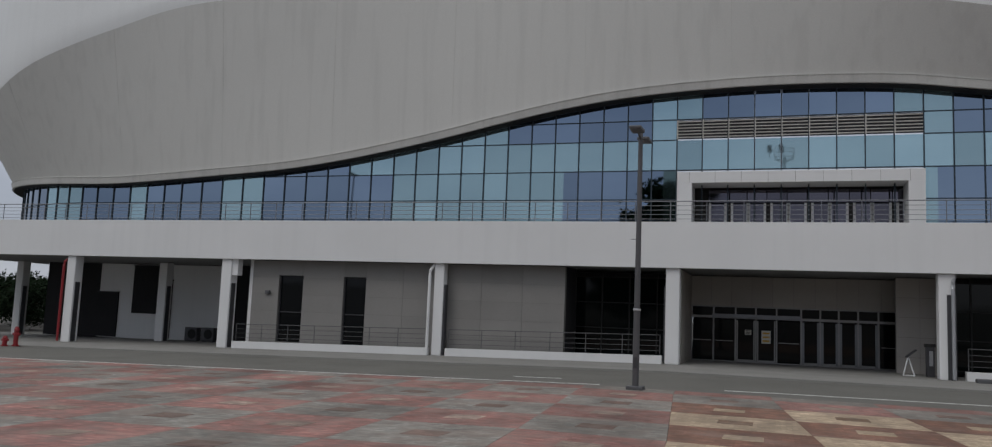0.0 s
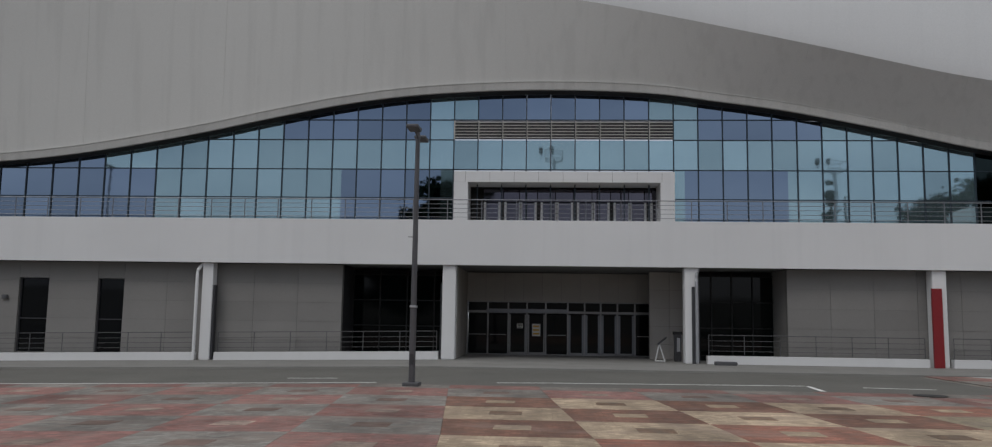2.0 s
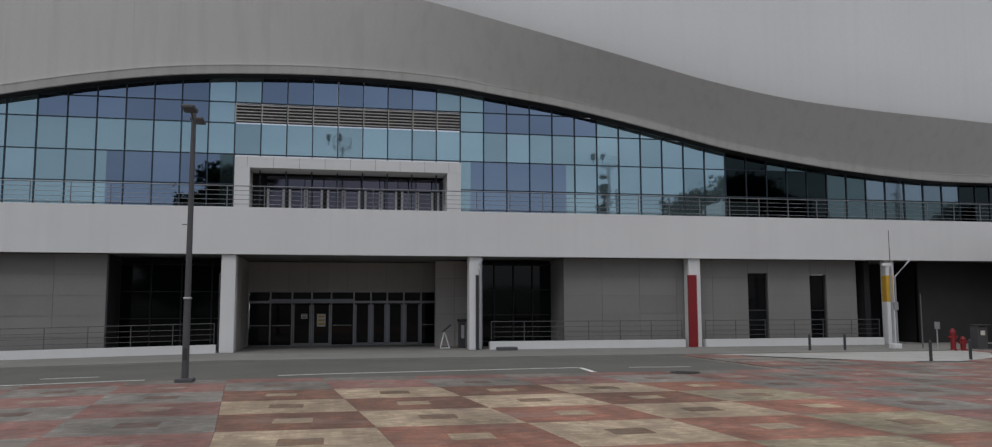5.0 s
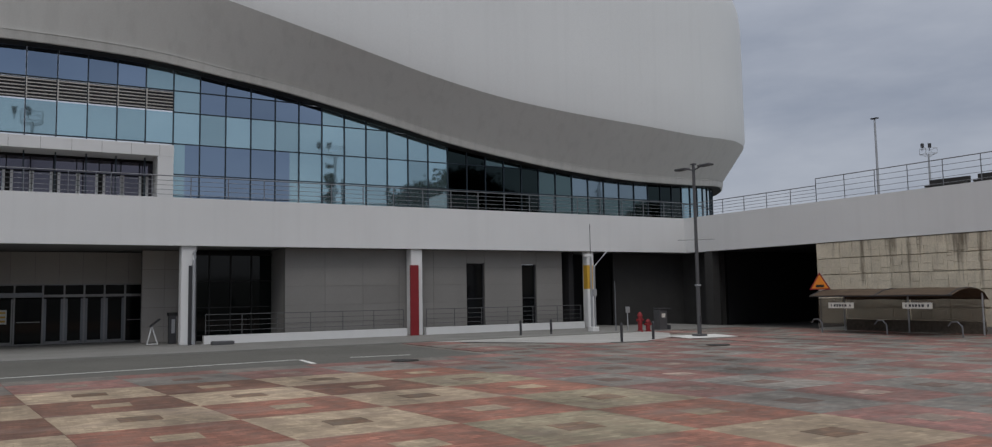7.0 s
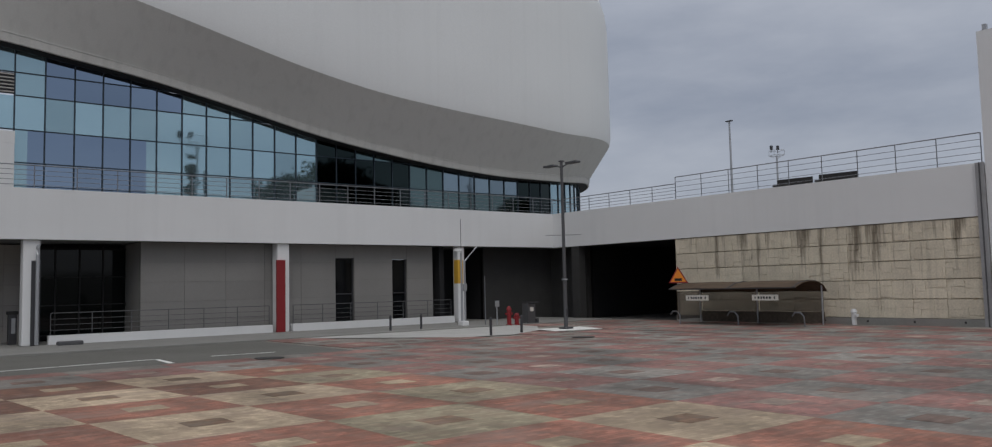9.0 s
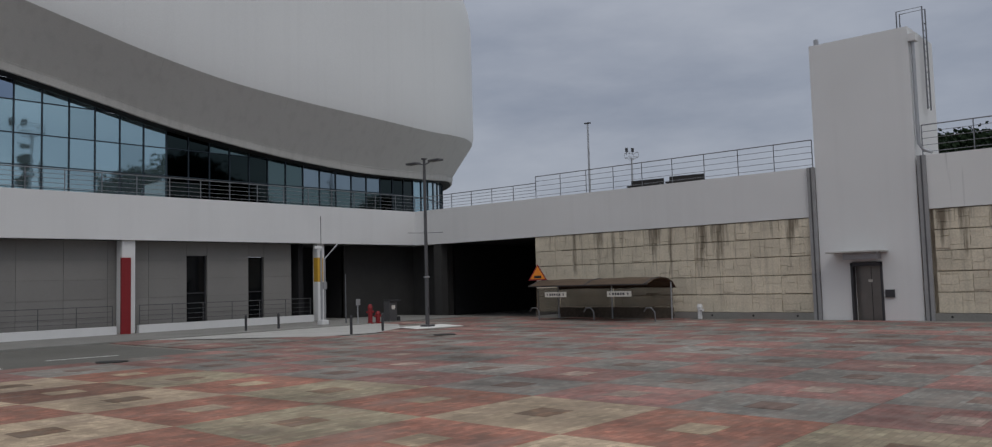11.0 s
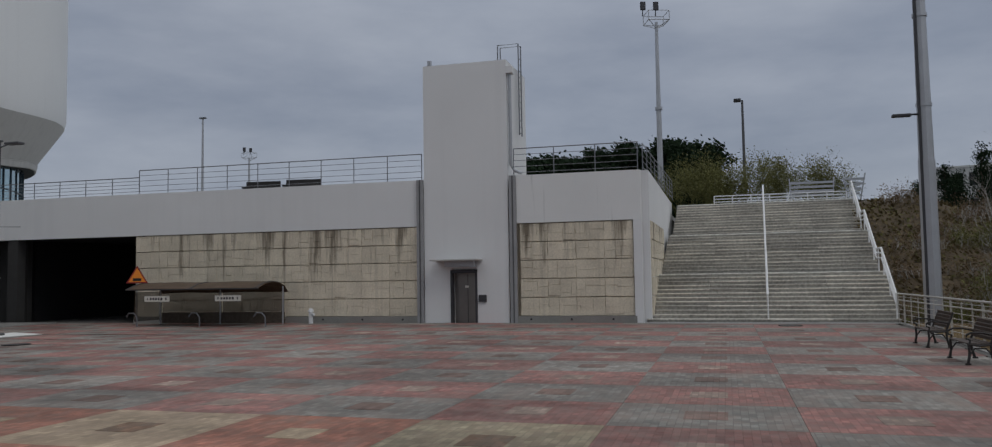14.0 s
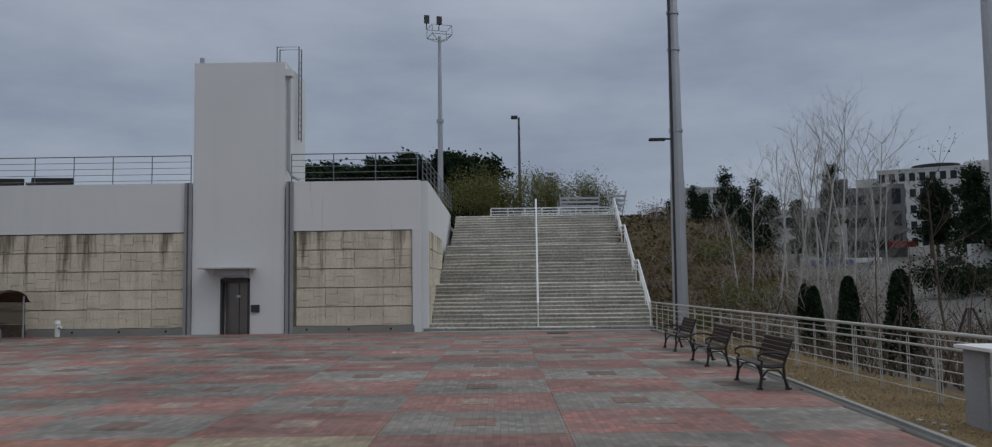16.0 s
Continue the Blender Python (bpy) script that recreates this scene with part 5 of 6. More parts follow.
# ---- benches ----
def bench(x, y):
    """Cast-iron park bench with wooden slats; faces the plaza."""
    b = thing("park_bench", "park bench with dark slats and curled cast-iron arms", "bench", pose(x, y, 0.03), "benches along the fence")
    for s in (-0.71, 0.71):
        e = part("end_frame", tube([(s, 0.24, 0), (s, 0.2, 0.2), (s, 0.21, 0.41)], 0.03, 6, 0.026), M["iron"], b)
        part("back_leg", tube([(s, -0.26, 0), (s, -0.2, 0.2), (s, -0.19, 0.42), (s, -0.27, 0.62), (s, -0.36, 0.86)], 0.03, 6, 0.022), M["iron"], e)
        part("arm", tube([(s, -0.24, 0.60), (s, -0.05, 0.64), (s, 0.16, 0.64), (s, 0.25, 0.59), (s, 0.25, 0.52), (s, 0.18, 0.49), (s, 0.2, 0.41)], 0.024, 6), M["iron"], e)
        part("seat_rail", tube([(s, 0.23, 0.41), (s, 0.0, 0.38), (s, -0.2, 0.4)], 0.026, 6), M["iron"], e)
        part("brace", tube([(s, 0.2, 0.2), (s, 0.1, 0.33), (s, -0.1, 0.33), (s, -0.2, 0.2)], 0.018, 6), M["iron"], e)
        for yy in (0.24, -0.26):
            part("foot", box((s, yy, 0.015), (0.07, 0.1, 0.03), 0.005), M["iron"], e)
    seat_me = mesh_of(box((0, 0, 0), (1.42, 0.085, 0.028), 0.006), M["wood"], "seat_slat")
    for j in range(5):
        piece("seat_slat", seat_me, b, pose(0, 0.2 - 0.098 * j, 0.425 - 0.006 * (2 - abs(j - 2))))
    for j in range(5):
        piece("back_slat", seat_me, b, pose(0, -0.23 - 0.028 * j, 0.52 + 0.078 * j, 70))


for x, y in ((15.63, -4.72), (19.67, -4.80), (23.68, -4.92)):
    bench(x, y)


# ---- fence ----
def fence_run(a, b, h=1.1, step=0.93):
    a, b = Vector((*a, 0)), Vector((*b, 0))
    f = thing("plaza_fence", "pale grey steel fence with pointed uprights and round rails", "fence", pose(a.x, a.y, 0), "fences at the plaza edge")
    d = b - a
    n = max(1, round(d.length / step))
    u = d.normalized()
    bm = bmesh.new()
    for s in (-0.035, 0.035):
        add_tube(bm, [(u.x * s, u.y * s, 0.0), (u.x * s, u.y * s, h - 0.16), (0, 0, h - 0.07)], 0.009, 6, 0.006)
    add_box(bm, (0, 0, h * 0.55), (0.09, 0.02, 0.02), math.degrees(math.atan2(u.y, u.x)))
    up_me = mesh_of(bm, M["fence"], "upright")
    bm = bmesh.new()
    add_tube(bm, [(0, 0, 0), (0, 0, h)], 0.015, 8)
    post_me = mesh_of(bm, M["fence"], "post")
    for i in range(n + 1):
        p = d * (i / n)
        piece("upright", up_me, f, pose(p.x, p.y, 0.02))
        if i % 3 == 0:
            piece("post", post_me, f, pose(p.x + u.x * 0.12, p.y + u.y * 0.12, 0))
    for z, r in ((h, 0.03), (h * 0.79, 0.021), (h * 0.9, 0.009), (h * 0.63, 0.010), (h * 0.48, 0.010), (h * 0.33, 0.010), (h * 0.14, 0.011)):
        part("rail", tube([(0, 0, z), (d.x, d.y, z)], r, 8), M["fence"], f)


fence_run((10.3, -6.80), (33.75, -6.02))
fence_run((7.2, -5.75), (10.4, -5.95), 0.72)
cb = thing("utility_cabinet", "grey steel utility cabinet with a pale lid and yellow label", "cabinet", pose(10.95, -6.37, 0))
part("cabinet_body", box((0.12, 0, 0.5), (0.5, 0.6, 1.0), 0.01), M["conduit"], cb)
part("cabinet_lid", box((0, 0, 1.04), (0.82, 0.8, 0.05), 0.01), M["white"], cb)
part("label_plate", box((-0.355, 0.0, 0.78), (0.01, 0.3, 0.1)), M["yellow"], cb)
for yy in (-0.37, -0.12, 0.13, 0.37):
    part("guard_bar", tube([(-0.4, yy, 0.0), (-0.4, yy, 1.02)], 0.02, 6), M["fence"], cb)
for z in (0.2, 0.4, 0.6, 0.85):
    part("guard_rail", tube([(-0.4, -0.39, z), (-0.4, 0.39, z)], 0.014, 6), M["fence"], cb)


# ---- masts ----
def flood_mast(x, y, z0, z1, r, label, facing=0.0, k=1.0):
    m = thing("floodlight_mast", label, "mast", pose(x, y, z0, 0, 0, facing), "tall masts round the plaza")
    h = z1 - z0
    part("pole", tube([(0, 0, 0), (0, 0, h * 0.55)], r, 12, r * 0.8), M["steel"], m)
    part("upper_pole", tube([(0, 0, h * 0.55), (0, 0, h)], r * 0.72, 12, r * 0.5), M["steel"], m)
    part("joint_flange", tube([(0, 0, h * 0.545), (0, 0, h * 0.56)], r * 1.15, 12), M["steel"], m)
    bk = part("basket", tube([(-k, -k, h), (k, -k, h), (k, k, h), (-k, k, h), (-k, -k, h)], 0.05 * k, 5), M["steel"], m)
    part("basket_rail", tube([(-k, -k, h + 0.9 * k), (k, -k, h + 0.9 * k), (k, k, h + 0.9 * k), (-k, k, h + 0.9 * k), (-k, -k, h + 0.9 * k)], 0.04 * k, 5), M["steel"], bk)
    for sx in (-1, 1):
        for sy in (-1, 1):
            part("basket_post", tube([(sx * k, sy * k, h), (sx * k, sy * k, h + 0.9 * k)], 0.04 * k, 5), M["steel"], bk)
            part("basket_strut", tube([(0, 0, h - 0.6 * k), (sx * k, sy * k, h)], 0.04 * k, 5), M["steel"], bk)
    for yy in (0.9, -0.15):
        fl = part("floodlight", box((-1.1 * k, yy * 1.2 * k + 0.5 * k, h + 1.25 * k), (0.25 * k, 0.5 * k, 0.8 * k), 0.04 * k), M["dark"], m)
        part("lamp_bracket", tube([(-0.9 * k, yy * 1.2 * k + 0.5 * k, h + 0.3 * k), (-1.1 * k, yy * 1.2 * k + 0.5 * k, h + 1.1 * k)], 0.05 * k, 5), M["dark"], fl)


flood_mast(58, 4.2, 5.9, 19.5, 0.22, "tall grey floodlight mast with a basket behind the deck", 20, 0.72)
flood_mast(75, 47.0, 6.0, 14.6, 0.16, "distant floodlight mast beyond the deck", 60, 0.55)


def plain_mast(x, y, z0, z1, r, head, label):
    m = thing("street_lamp", label, "street lamp", pose(x, y, z0), "slim street lamps beyond the deck")
    part("pole", tube([(0, 0, 0), (0, 0, z1 - z0)], r, 10, r * 0.6), M["lamp"] if head == 1 else M["steel"], m)
    for s in ((-1, 1) if head == 2 else (1,)):
        part("lamp_head", box((-0.3 if head == 1 else 0, s * (0.35 if r > 0.125 else 0.16), z1 - z0 - 0.05), (0.7, 0.5, 0.16) if r > 0.125 else (0.3, 0.26, 0.1), 0.03), M["dark"], m)
    part("base", box((0, 0, 0.1), (r * 4, r * 4, 0.2), 0.02), M["steel"], m)


flood_mast(1.17, -32.6, terrain(1.17, -32.6) - 0.1, 23.7, 0.3, "tall grey floodlight mast mirrored in the glass front", 90, 1.15)
flood_mast(39.0, -32.6, terrain(39.0, -32.6) - 0.1, 22.3, 0.3, "second tall floodlight mast mirrored in the glass front", 90, 1.15)
plain_mast(-49.2, -9.6, terrain(-49.2, -9.6), 18.3, 0.2, 2, "tall lamp pole with two heads mirrored in the glass front")
plain_mast(60, 42.0, 6.0, 15.7, 0.12, 2, "slim steel lamp pole with two heads behind the deck")
plain_mast(62, -1.45, 5.8, 14.4, 0.13, 1, "slim dark lamp pole behind the bushes")
bp = thing("lighting_mast", "thick grey octagonal lighting mast beyond the fence", "mast", pose(31.0, -6.6, -0.6))
part("lower_shaft", tube([(0, 0, 0), (0, 0, 6.2)], 0.30, 8, 0.27), M["steel"], bp)
part("upper_shaft", tube([(0, 0, 6.1), (0, 0, 15.5)], 0.25, 8, 0.17), M["steel"], bp)
for z in (6.15, 8.1, 11.2, 12.6):
    part("band_clamp", tube([(0, 0, z), (0, 0, z + 0.12)], 0.31 - 0.006 * z, 8), M["steel"], bp)
# added dark strip stands for the shading on the mast's left side
part("cable_duct", tube([(-0.2, 0.2, 0), (-0.18, 0.18, 15)], 0.05, 6), M["dark"], bp)
ar = part("lamp_arm", tube([(0, 0, 7.85), (-0.2, 0.75, 7.82)], 0.035, 6), M["dark"], bp)
part("lamp_head", box((-0.2, 0.75, 7.8), (0.25, 0.6, 0.1), 0.03), M["dark"], ar)
up = thing("utility_pole", "grey utility pole with short pegs near the fence", "pole", pose(15.0, -8.85, -0.5))
part("shaft", tube([(0, 0, 0), (0, 0, 12)], 0.11, 10, 0.08), M["steel"], up)
for z in (3.4, 5.2, 5.9, 6.6):
    part("peg", tube([(0, 0, z), (-0.05, -0.4, z)], 0.03, 6), M["dark"], up)

# ---- on the deck ----
for y in (21.7, 19.5):
    db = thing("deck_bench", "dark slatted bench on the deck behind the railing", "bench", pose(36.2, y + 0.25, 5.95, 0, 0, 8), "deck benches")
    part("back_panel", box((0.25, 0, 0.74), (0.1, 1.75, 0.3), 0.02), M["iron"], db)
    part("seat", box((-0.05, 0, 0.55), (0.6, 1.75, 0.08), 0.02), M["iron"], db)
    for s in (-0.8, 0.8):
        part("leg", box((0, s, 0.27), (0.5, 0.08, 0.54), 0.01), M["iron"], db)
tr = thing("upper_guard_rail", "pale low steel guard rail at the head of the stairs", "railing", pose(50.2, -6.6, TOPZ))
for z in (0.25, 0.42, 0.6):
    part("bar", tube([(0, 0, z), (0, 7.2, z)], 0.035, 6), M["white"], tr)
for i in range(8):
    part("post", tube([(0, 7.2 * i / 7, 0), (0, 7.2 * i / 7, 0.6)], 0.035, 6), M["white"], tr)
for y, w, h in ((-7.35, 1.2, 1.15), (-5.0, 2.4, 1.0)):
    pl = thing("trapeze_stand", "steel frame stand with slats, wider at its top", "stand", pose(52.5, y, TOPZ + 0.5), "slatted stands at the stair head")
    for j in range(4):
        ww = w * (0.45 + 0.55 * j / 3) if w < 2 else w
        part("slat", box((0, 0, 0.15 + h * j / 4), (0.08, ww, 0.13)), M["steel"], pl)
    for s in (-1, 1):
        part("side_bar", tube([(0, s * w * (0.22 if w < 2 else 0.48), -0.5), (0, s * w * 0.52, h + 0.2)], 0.035, 6), M["steel"], pl)

# ---- embankment beside the stairs ----
def bank(x, y):
    up = max(0.0, min(5.9, (x - 35.2) * 0.44))
    side_fall = max(0.0, min(1.0, (-y - 9.5) / 13.0))
    return up * (1 - side_fall * side_fall * (3 - 2 * side_fall)) - 0.35 * side_fall + 0.25 * noise.noise((x * 0.35, y * 0.35, 0)) - 0.15


bm = bmesh.new()
xs = [33.9 + 1.1 * i for i in range(40)]
ys = [-6.15 - 0.9 * j for j in range(26)]
grid = [[bm.verts.new((x, y, bank(x, y))) for y in ys] for x in xs]
for a, b in zip(grid, grid[1:]):
    for j in range(len(ys) - 1):
        bm.faces.new((a[j], a[j + 1], b[j + 1], b[j]))
tagged(part("embankment", bm, M["slope"], smooth=True), "brown grassy embankment beside the stairs", "slope", kind="structure")
bm = bmesh.new()
for k in range(16):
    for c in range(4):
        add_box(bm, (60 + 0.02 * c, -7.2 - 0.42 * k + (0.21 if c % 2 else 0), 5.75 + 0.2 * c), (0.25, 0.4, 0.18))
setting("brick_parapet", bm, mat("brick", (0.26, 0.15, 0.11), 0.9, vary=0.25), "low reddish brick parapet on the embankment", "wall")


# ---- plants ----
def add_leaf(bm, c, s, rnd):
    n = Vector((rnd.gauss(0, 1), rnd.gauss(0, 1), rnd.gauss(0, 1))).normalized()
    a = n.orthogonal().normalized() * s
    b = n.cross(a).normalized() * s * 0.6
    bm.faces.new([bm.verts.new(c + a), bm.verts.new(c + b), bm.verts.new(c - a), bm.verts.new(c - b)])


def pine(x, y, z, h, w, seed, name="pine_tree", label="dark green pine with layered uneven crown", leaf="leaf", flat_top=True, dense=80, size=1.0):
    rnd = random.Random(seed)
    t = thing(name, label, "tree", pose(x, y, z), "evergreen trees")
    bm = tube([(0, 0, 0), (0.1 * w, 0, h * 0.5), (0, 0.05 * w, h * 0.95)], h * 0.025, 7, h * 0.006)
    tips = []
    for i in range(22):
        f = 0.25 + 0.72 * i / 22
        a = rnd.uniform(0, 6.28)
        reach = w * (1.05 - f if not flat_top else (1 - abs(f - 0.62) * 1.3)) * rnd.uniform(0.55, 1.1)
        p = Vector((math.cos(a) * reach, math.sin(a) * reach, h * f + 0.08 * h * rnd.uniform(-0.3, 1)))
        add_tube(bm, [(0, 0, h * f * 0.95), tuple(p * 0.6 + Vector((0, 0, h * f * 0.39))), tuple(p)], h * 0.008, 4, h * 0.003)
        tips += [p, p * 0.65 + Vector((0, 0, h * f * 0.35)), p * 0.35 + Vector((0, 0, h * f * 0.64))]
    part("trunk", bm, M["trunk"], t)
    tips.append(Vector((0, 0, h)))
    bm = bmesh.new()
    for p in tips:
        r = w * 0.26
        for k in range(dense):
            q = p + Vector((rnd.gauss(0, r * 0.6), rnd.gauss(0, r * 0.6), rnd.gauss(0, r * 0.3)))
            add_leaf(bm, q, w * size * rnd.uniform(0.024, 0.055), rnd)
    tagged(part("crown", bm, M[leaf], t), kind="stuff")


def cone_shrub(x, y, z, h, w, seed):
    rnd = random.Random(seed)
    t = thing("conical_shrub", "dark clipped conical evergreen shrub", "shrub", pose(x, y, z), "conical shrubs beyond the fence")
    part("stem", tube([(0, 0, 0), (0, 0, h * 0.5)], 0.05, 6, 0.02), M["trunk"], t)
    bm = bmesh.new()
    for k in range(4200):
        f = rnd.random() ** 0.8
        r = w * (1 - f) ** 0.38 * (0.55 + 0.5 * rnd.random())
        a = rnd.uniform(0, 6.28)
        add_leaf(bm, Vector((r * math.cos(a), r * math.sin(a), 0.12 + f * h)), rnd.uniform(0.03, 0.06), rnd)
    tagged(part("crown", bm, M["leaf"], t), kind="stuff")


def grow(bm, p, d, length, r, depth, rnd, tips, seg=5):
    pts = [p]
    for k in range(3):
        d = (d + Vector((rnd.gauss(0, 0.12), rnd.gauss(0, 0.12), rnd.gauss(0.03, 0.06)))).normalized()
        pts.append(pts[-1] + d * length / 3)
    add_tube(bm, [tuple(q) for q in pts], r, seg, r * 0.6)
    if depth == 0:
        tips.append(pts[-1])
        return
    for k in range(rnd.choice((2, 3, 3))):
        q = pts[rnd.choice((1, 2, 2, 3))]
        e = (d + Vector((rnd.gauss(0, 0.55), rnd.gauss(0, 0.55), rnd.uniform(-0.1, 0.45)))).normalized()
        grow(bm, q, e, length * rnd.uniform(0.5, 0.8), r * 0.5, depth - 1, rnd, tips, 4)


def bare_tree(x, y, z, h, seed, bark="bark", name="birch_tree", label="slender bare birch with white trunk", leaves=0, twigs=18, depth=3):
    rnd = random.Random(seed)
    t = thing(name, label, "tree", pose(x, y, z), "bare trees beyond the fence")
    bm = bmesh.new()
    pts, p, d = [], Vector((0, 0, 0)), Vector((rnd.uniform(-0.12, 0.12), rnd.uniform(-0.12, 0.12), 1)).normalized()
    for i in range(9):
        pts.append(p.copy())
        d = (d + Vector((rnd.gauss(0, 0.05), rnd.gauss(0, 0.05), 0.04))).normalized()
        p = p + d * h / 9
    add_tube(bm, [tuple(q) for q in pts], h * 0.0075, 7, h * 0.0015)
    part("trunk", bm, M[bark], t)
    bm, tips = bmesh.new(), []
    for i in range(twigs):
        q = pts[min(8, 2 + i * 7 // twigs)]
        a = rnd.uniform(0, 6.28)
        e = Vector((math.cos(a) * 0.55, math.sin(a) * 0.55, rnd.uniform(0.5, 1.0))).normalized()
        grow(bm, q, e, h * rnd.uniform(0.12, 0.2) * (1.15 - 0.4 * i / twigs), h * (0.0013 if depth > 2 else 0.0019), depth, rnd, tips)
    tagged(part("branch_work", bm, M["twig" if bark == "bark" else bark], t), kind="stuff")
    if leaves:
        bm = bmesh.new()
        for q in tips:
            for k in range(leaves):
                add_leaf(bm, q + Vector((rnd.gauss(0, 0.08), rnd.gauss(0, 0.08), rnd.gauss(0, 0.06))), rnd.uniform(0.014, 0.032), rnd)
        tagged(part("foliage", bm, M["leaf"], t), kind="stuff")


def thicket(x, y, z, sx, sy, h, n, seed, leaf, label, name="bush", count=0, size=1.0, stem="twig"):
    rnd = random.Random(seed)
    t = thing(name, label, "bush", pose(x, y, z), "bushes and brush")
    bm, tips = bmesh.new(), []
    for i in range(n):
        p = Vector((rnd.uniform(-sx, sx), rnd.uniform(-sy, sy), 0))
        grow(bm, p, Vector((rnd.gauss(0, 0.25), rnd.gauss(0, 0.25), 1)).normalized(), h * rnd.uniform(0.35, 0.6), 0.02, 2, rnd, tips, 4)
    tagged(part("stem_tangle", bm, M[stem], t), kind="stuff")
    bm = bmesh.new()
    for q in tips:
        for k in range(count or (10 if leaf == "brush" else 26)):
            add_leaf(bm, q + Vector((rnd.gauss(0, 0.2), rnd.gauss(0, 0.2), rnd.gauss(-0.15, 0.3))), size * rnd.uniform(0.024, 0.058), rnd)
    tagged(part("foliage", bm, M[leaf], t), kind="stuff")


def land(x, y):
    if x > 33.9 and y > -28:
        return max(terrain(x, y), bank(x, y))
    return terrain(x, y)


# pines behind the deck and the stairs
for i in range(19):
    pine(66 + 3 * (i % 3), 18.2 - 0.9 * i, 4.6, 7.0 + 0.5 * math.sin(i * 1.7) + (0.5 if 14 < i < 19 else -0.1), 3.0, 100 + i, dense=120, size=1.3)
for i, (x, y, h, n) in enumerate(((53.5, 1.8, 3.6, 26), (54.0, -0.2, 3.4, 26), (55, -2.4, 3.8, 26), (55, -4.6, 3.6, 22), (56, -6.3, 3.3, 16))):
    thicket(x, y, 5.6, 1.3, 1.2, h, n, 40 + i, "bush", "dense yellow-green bush at the head of the stairs", count=44, size=1.15, stem="bush")
bm = bmesh.new()
xs = [6 + 1.6 * i for i in range(20)]
ys = [-7.3, -8.2, -9.2, -10.2, -11.4, -12.4, -14, -16]
grid = [[bm.verts.new((x, y, terrain(x, y) + 0.03 + 0.05 * noise.noise((x, y, 3)))) for y in ys] for x in xs]
for a, b in zip(grid, grid[1:]):
    for j in range(len(ys) - 1):
        bm.faces.new((a[j], a[j + 1], b[j + 1], b[j]))
tagged(part("planting_bed", bm, M["soil"], smooth=True), "dark soil planting bed beyond the fence", "ground", kind="structure")
# slope brush
for i, (x, y, h, leaf) in enumerate(((36.5, -8.6, 0.9, "brush"), (39, -10.5, 1.1, "brush"), (41, -12.8, 1.3, "brush"), (37.5, -12.2, 1.2, "brush"), (36, -10.6, 2.0, "bush"), (44, -14.5, 1.5, "brush"), (40, -16.5, 1.8, "brush"), (46, -18, 1.8, "brush"), (35, -13.5, 1.6, "brush"), (33, -14.5, 1.7, "brush"), (48, -9.0, 0.8, "brush"), (44, -9.6, 0.8, "brush"), (42, -8.4, 0.6, "brush"), (39.5, -8.0, 0.6, "brush"), (46, -12, 1.0, "brush"), (43, -11.2, 0.9, "bush"), (38, -14.2, 1.6, "brush"), (35.5, -8.2, 0.7, "bush"), (50, -13, 1.2, "brush"), (31.5, -9.4, 1.2, "brush"), (28.5, -8.9, 1.1, "brush"))):
    thicket(x, y, land(x, y) - 0.05, 1.3, 1.1, h, 20, 60 + i, leaf, "dry brown brush on the embankment" if leaf == "brush" else "yellow-green bush at the foot of the embankment")
for i, (x, y, h) in enumerate(((32.5, -10.6, 8.6), (34.5, -12.1, 10.5), (33.5, -12.6, 9.4), (36.0, -13.8, 11.0), (38.5, -15.2, 11.4), (36.8, -15.1, 10.2), (40.5, -17.6, 11.0), (31.0, -12.2, 8.0), (42.0, -15.6, 10.4), (35.2, -14.6, 9.6), (44, -19.8, 10.5), (39, -13.4, 9.0), (36.5, -10.4, 6.5), (38.8, -11.6, 7.5), (41.5, -19.2, 9.0), (47, -21.5, 10))):
    bare_tree(x, y, land(x, y) - 0.1, h * 0.84, 200 + i)
for i, (x, y, h, w) in enumerate(((23.2, -9.55, 2.25, 0.4), (19.6, -9.25, 2.35, 0.46), (27.5, -10.2, 1.9, 0.36), (26.0, -9.6, 1.7, 0.34), (30.5, -11.0, 1.9, 0.36))):
    cone_shrub(x, y, land(x, y) - 0.05, h, w, 300 + i)
for i, (x, y, h, lv) in enumerate(((16.4, -8.7, 4.6, 3), (14.1, -7.75, 2.8, 0), (18.2, -8.6, 3.2, 0), (13.0, -7.6, 2.3, 1), (21.5, -9.6, 4.2, 0), (17.2, -10.3, 3.4, 1))):
    bare_tree(x, y, land(x, y) - 0.1, h, 330 + i, "trunk", "young_tree", "young bare tree with a few dark leaves", lv, 12, 2)
for i, (x, y, h) in enumerate(((31.5, -11.5, 3.2), (34, -13.2, 3.6), (37, -14.2, 3.4), (39.5, -15.8, 3.6), (29.5, -11.8, 2.6), (35.5, -16.5, 3.2), (42, -17, 3.4), (27, -11.5, 2.2))):
    thicket(x, y, land(x, y) - 0.05, 1.1, 0.9, h, 18, 700 + i, "brush", "tangle of thin bare grey stems", count=3, size=0.5)
bm = bmesh.new()
for i in range(9000):
    x, y = rg.uniform(34.4, 60), -6.3 - rg.uniform(0, 1) ** 1.2 * 17
    c = Vector((x, y, bank(x, y) + rg.uniform(0.0, 0.14)))
    add_leaf(bm, c, rg.uniform(0.05, 0.16), rg)
tagged(part("slope_turf_tufts", bm, M["tuft"]), "tufts of brown dry grass on the embankment", "grass", kind="stuff")
bm = bmesh.new()
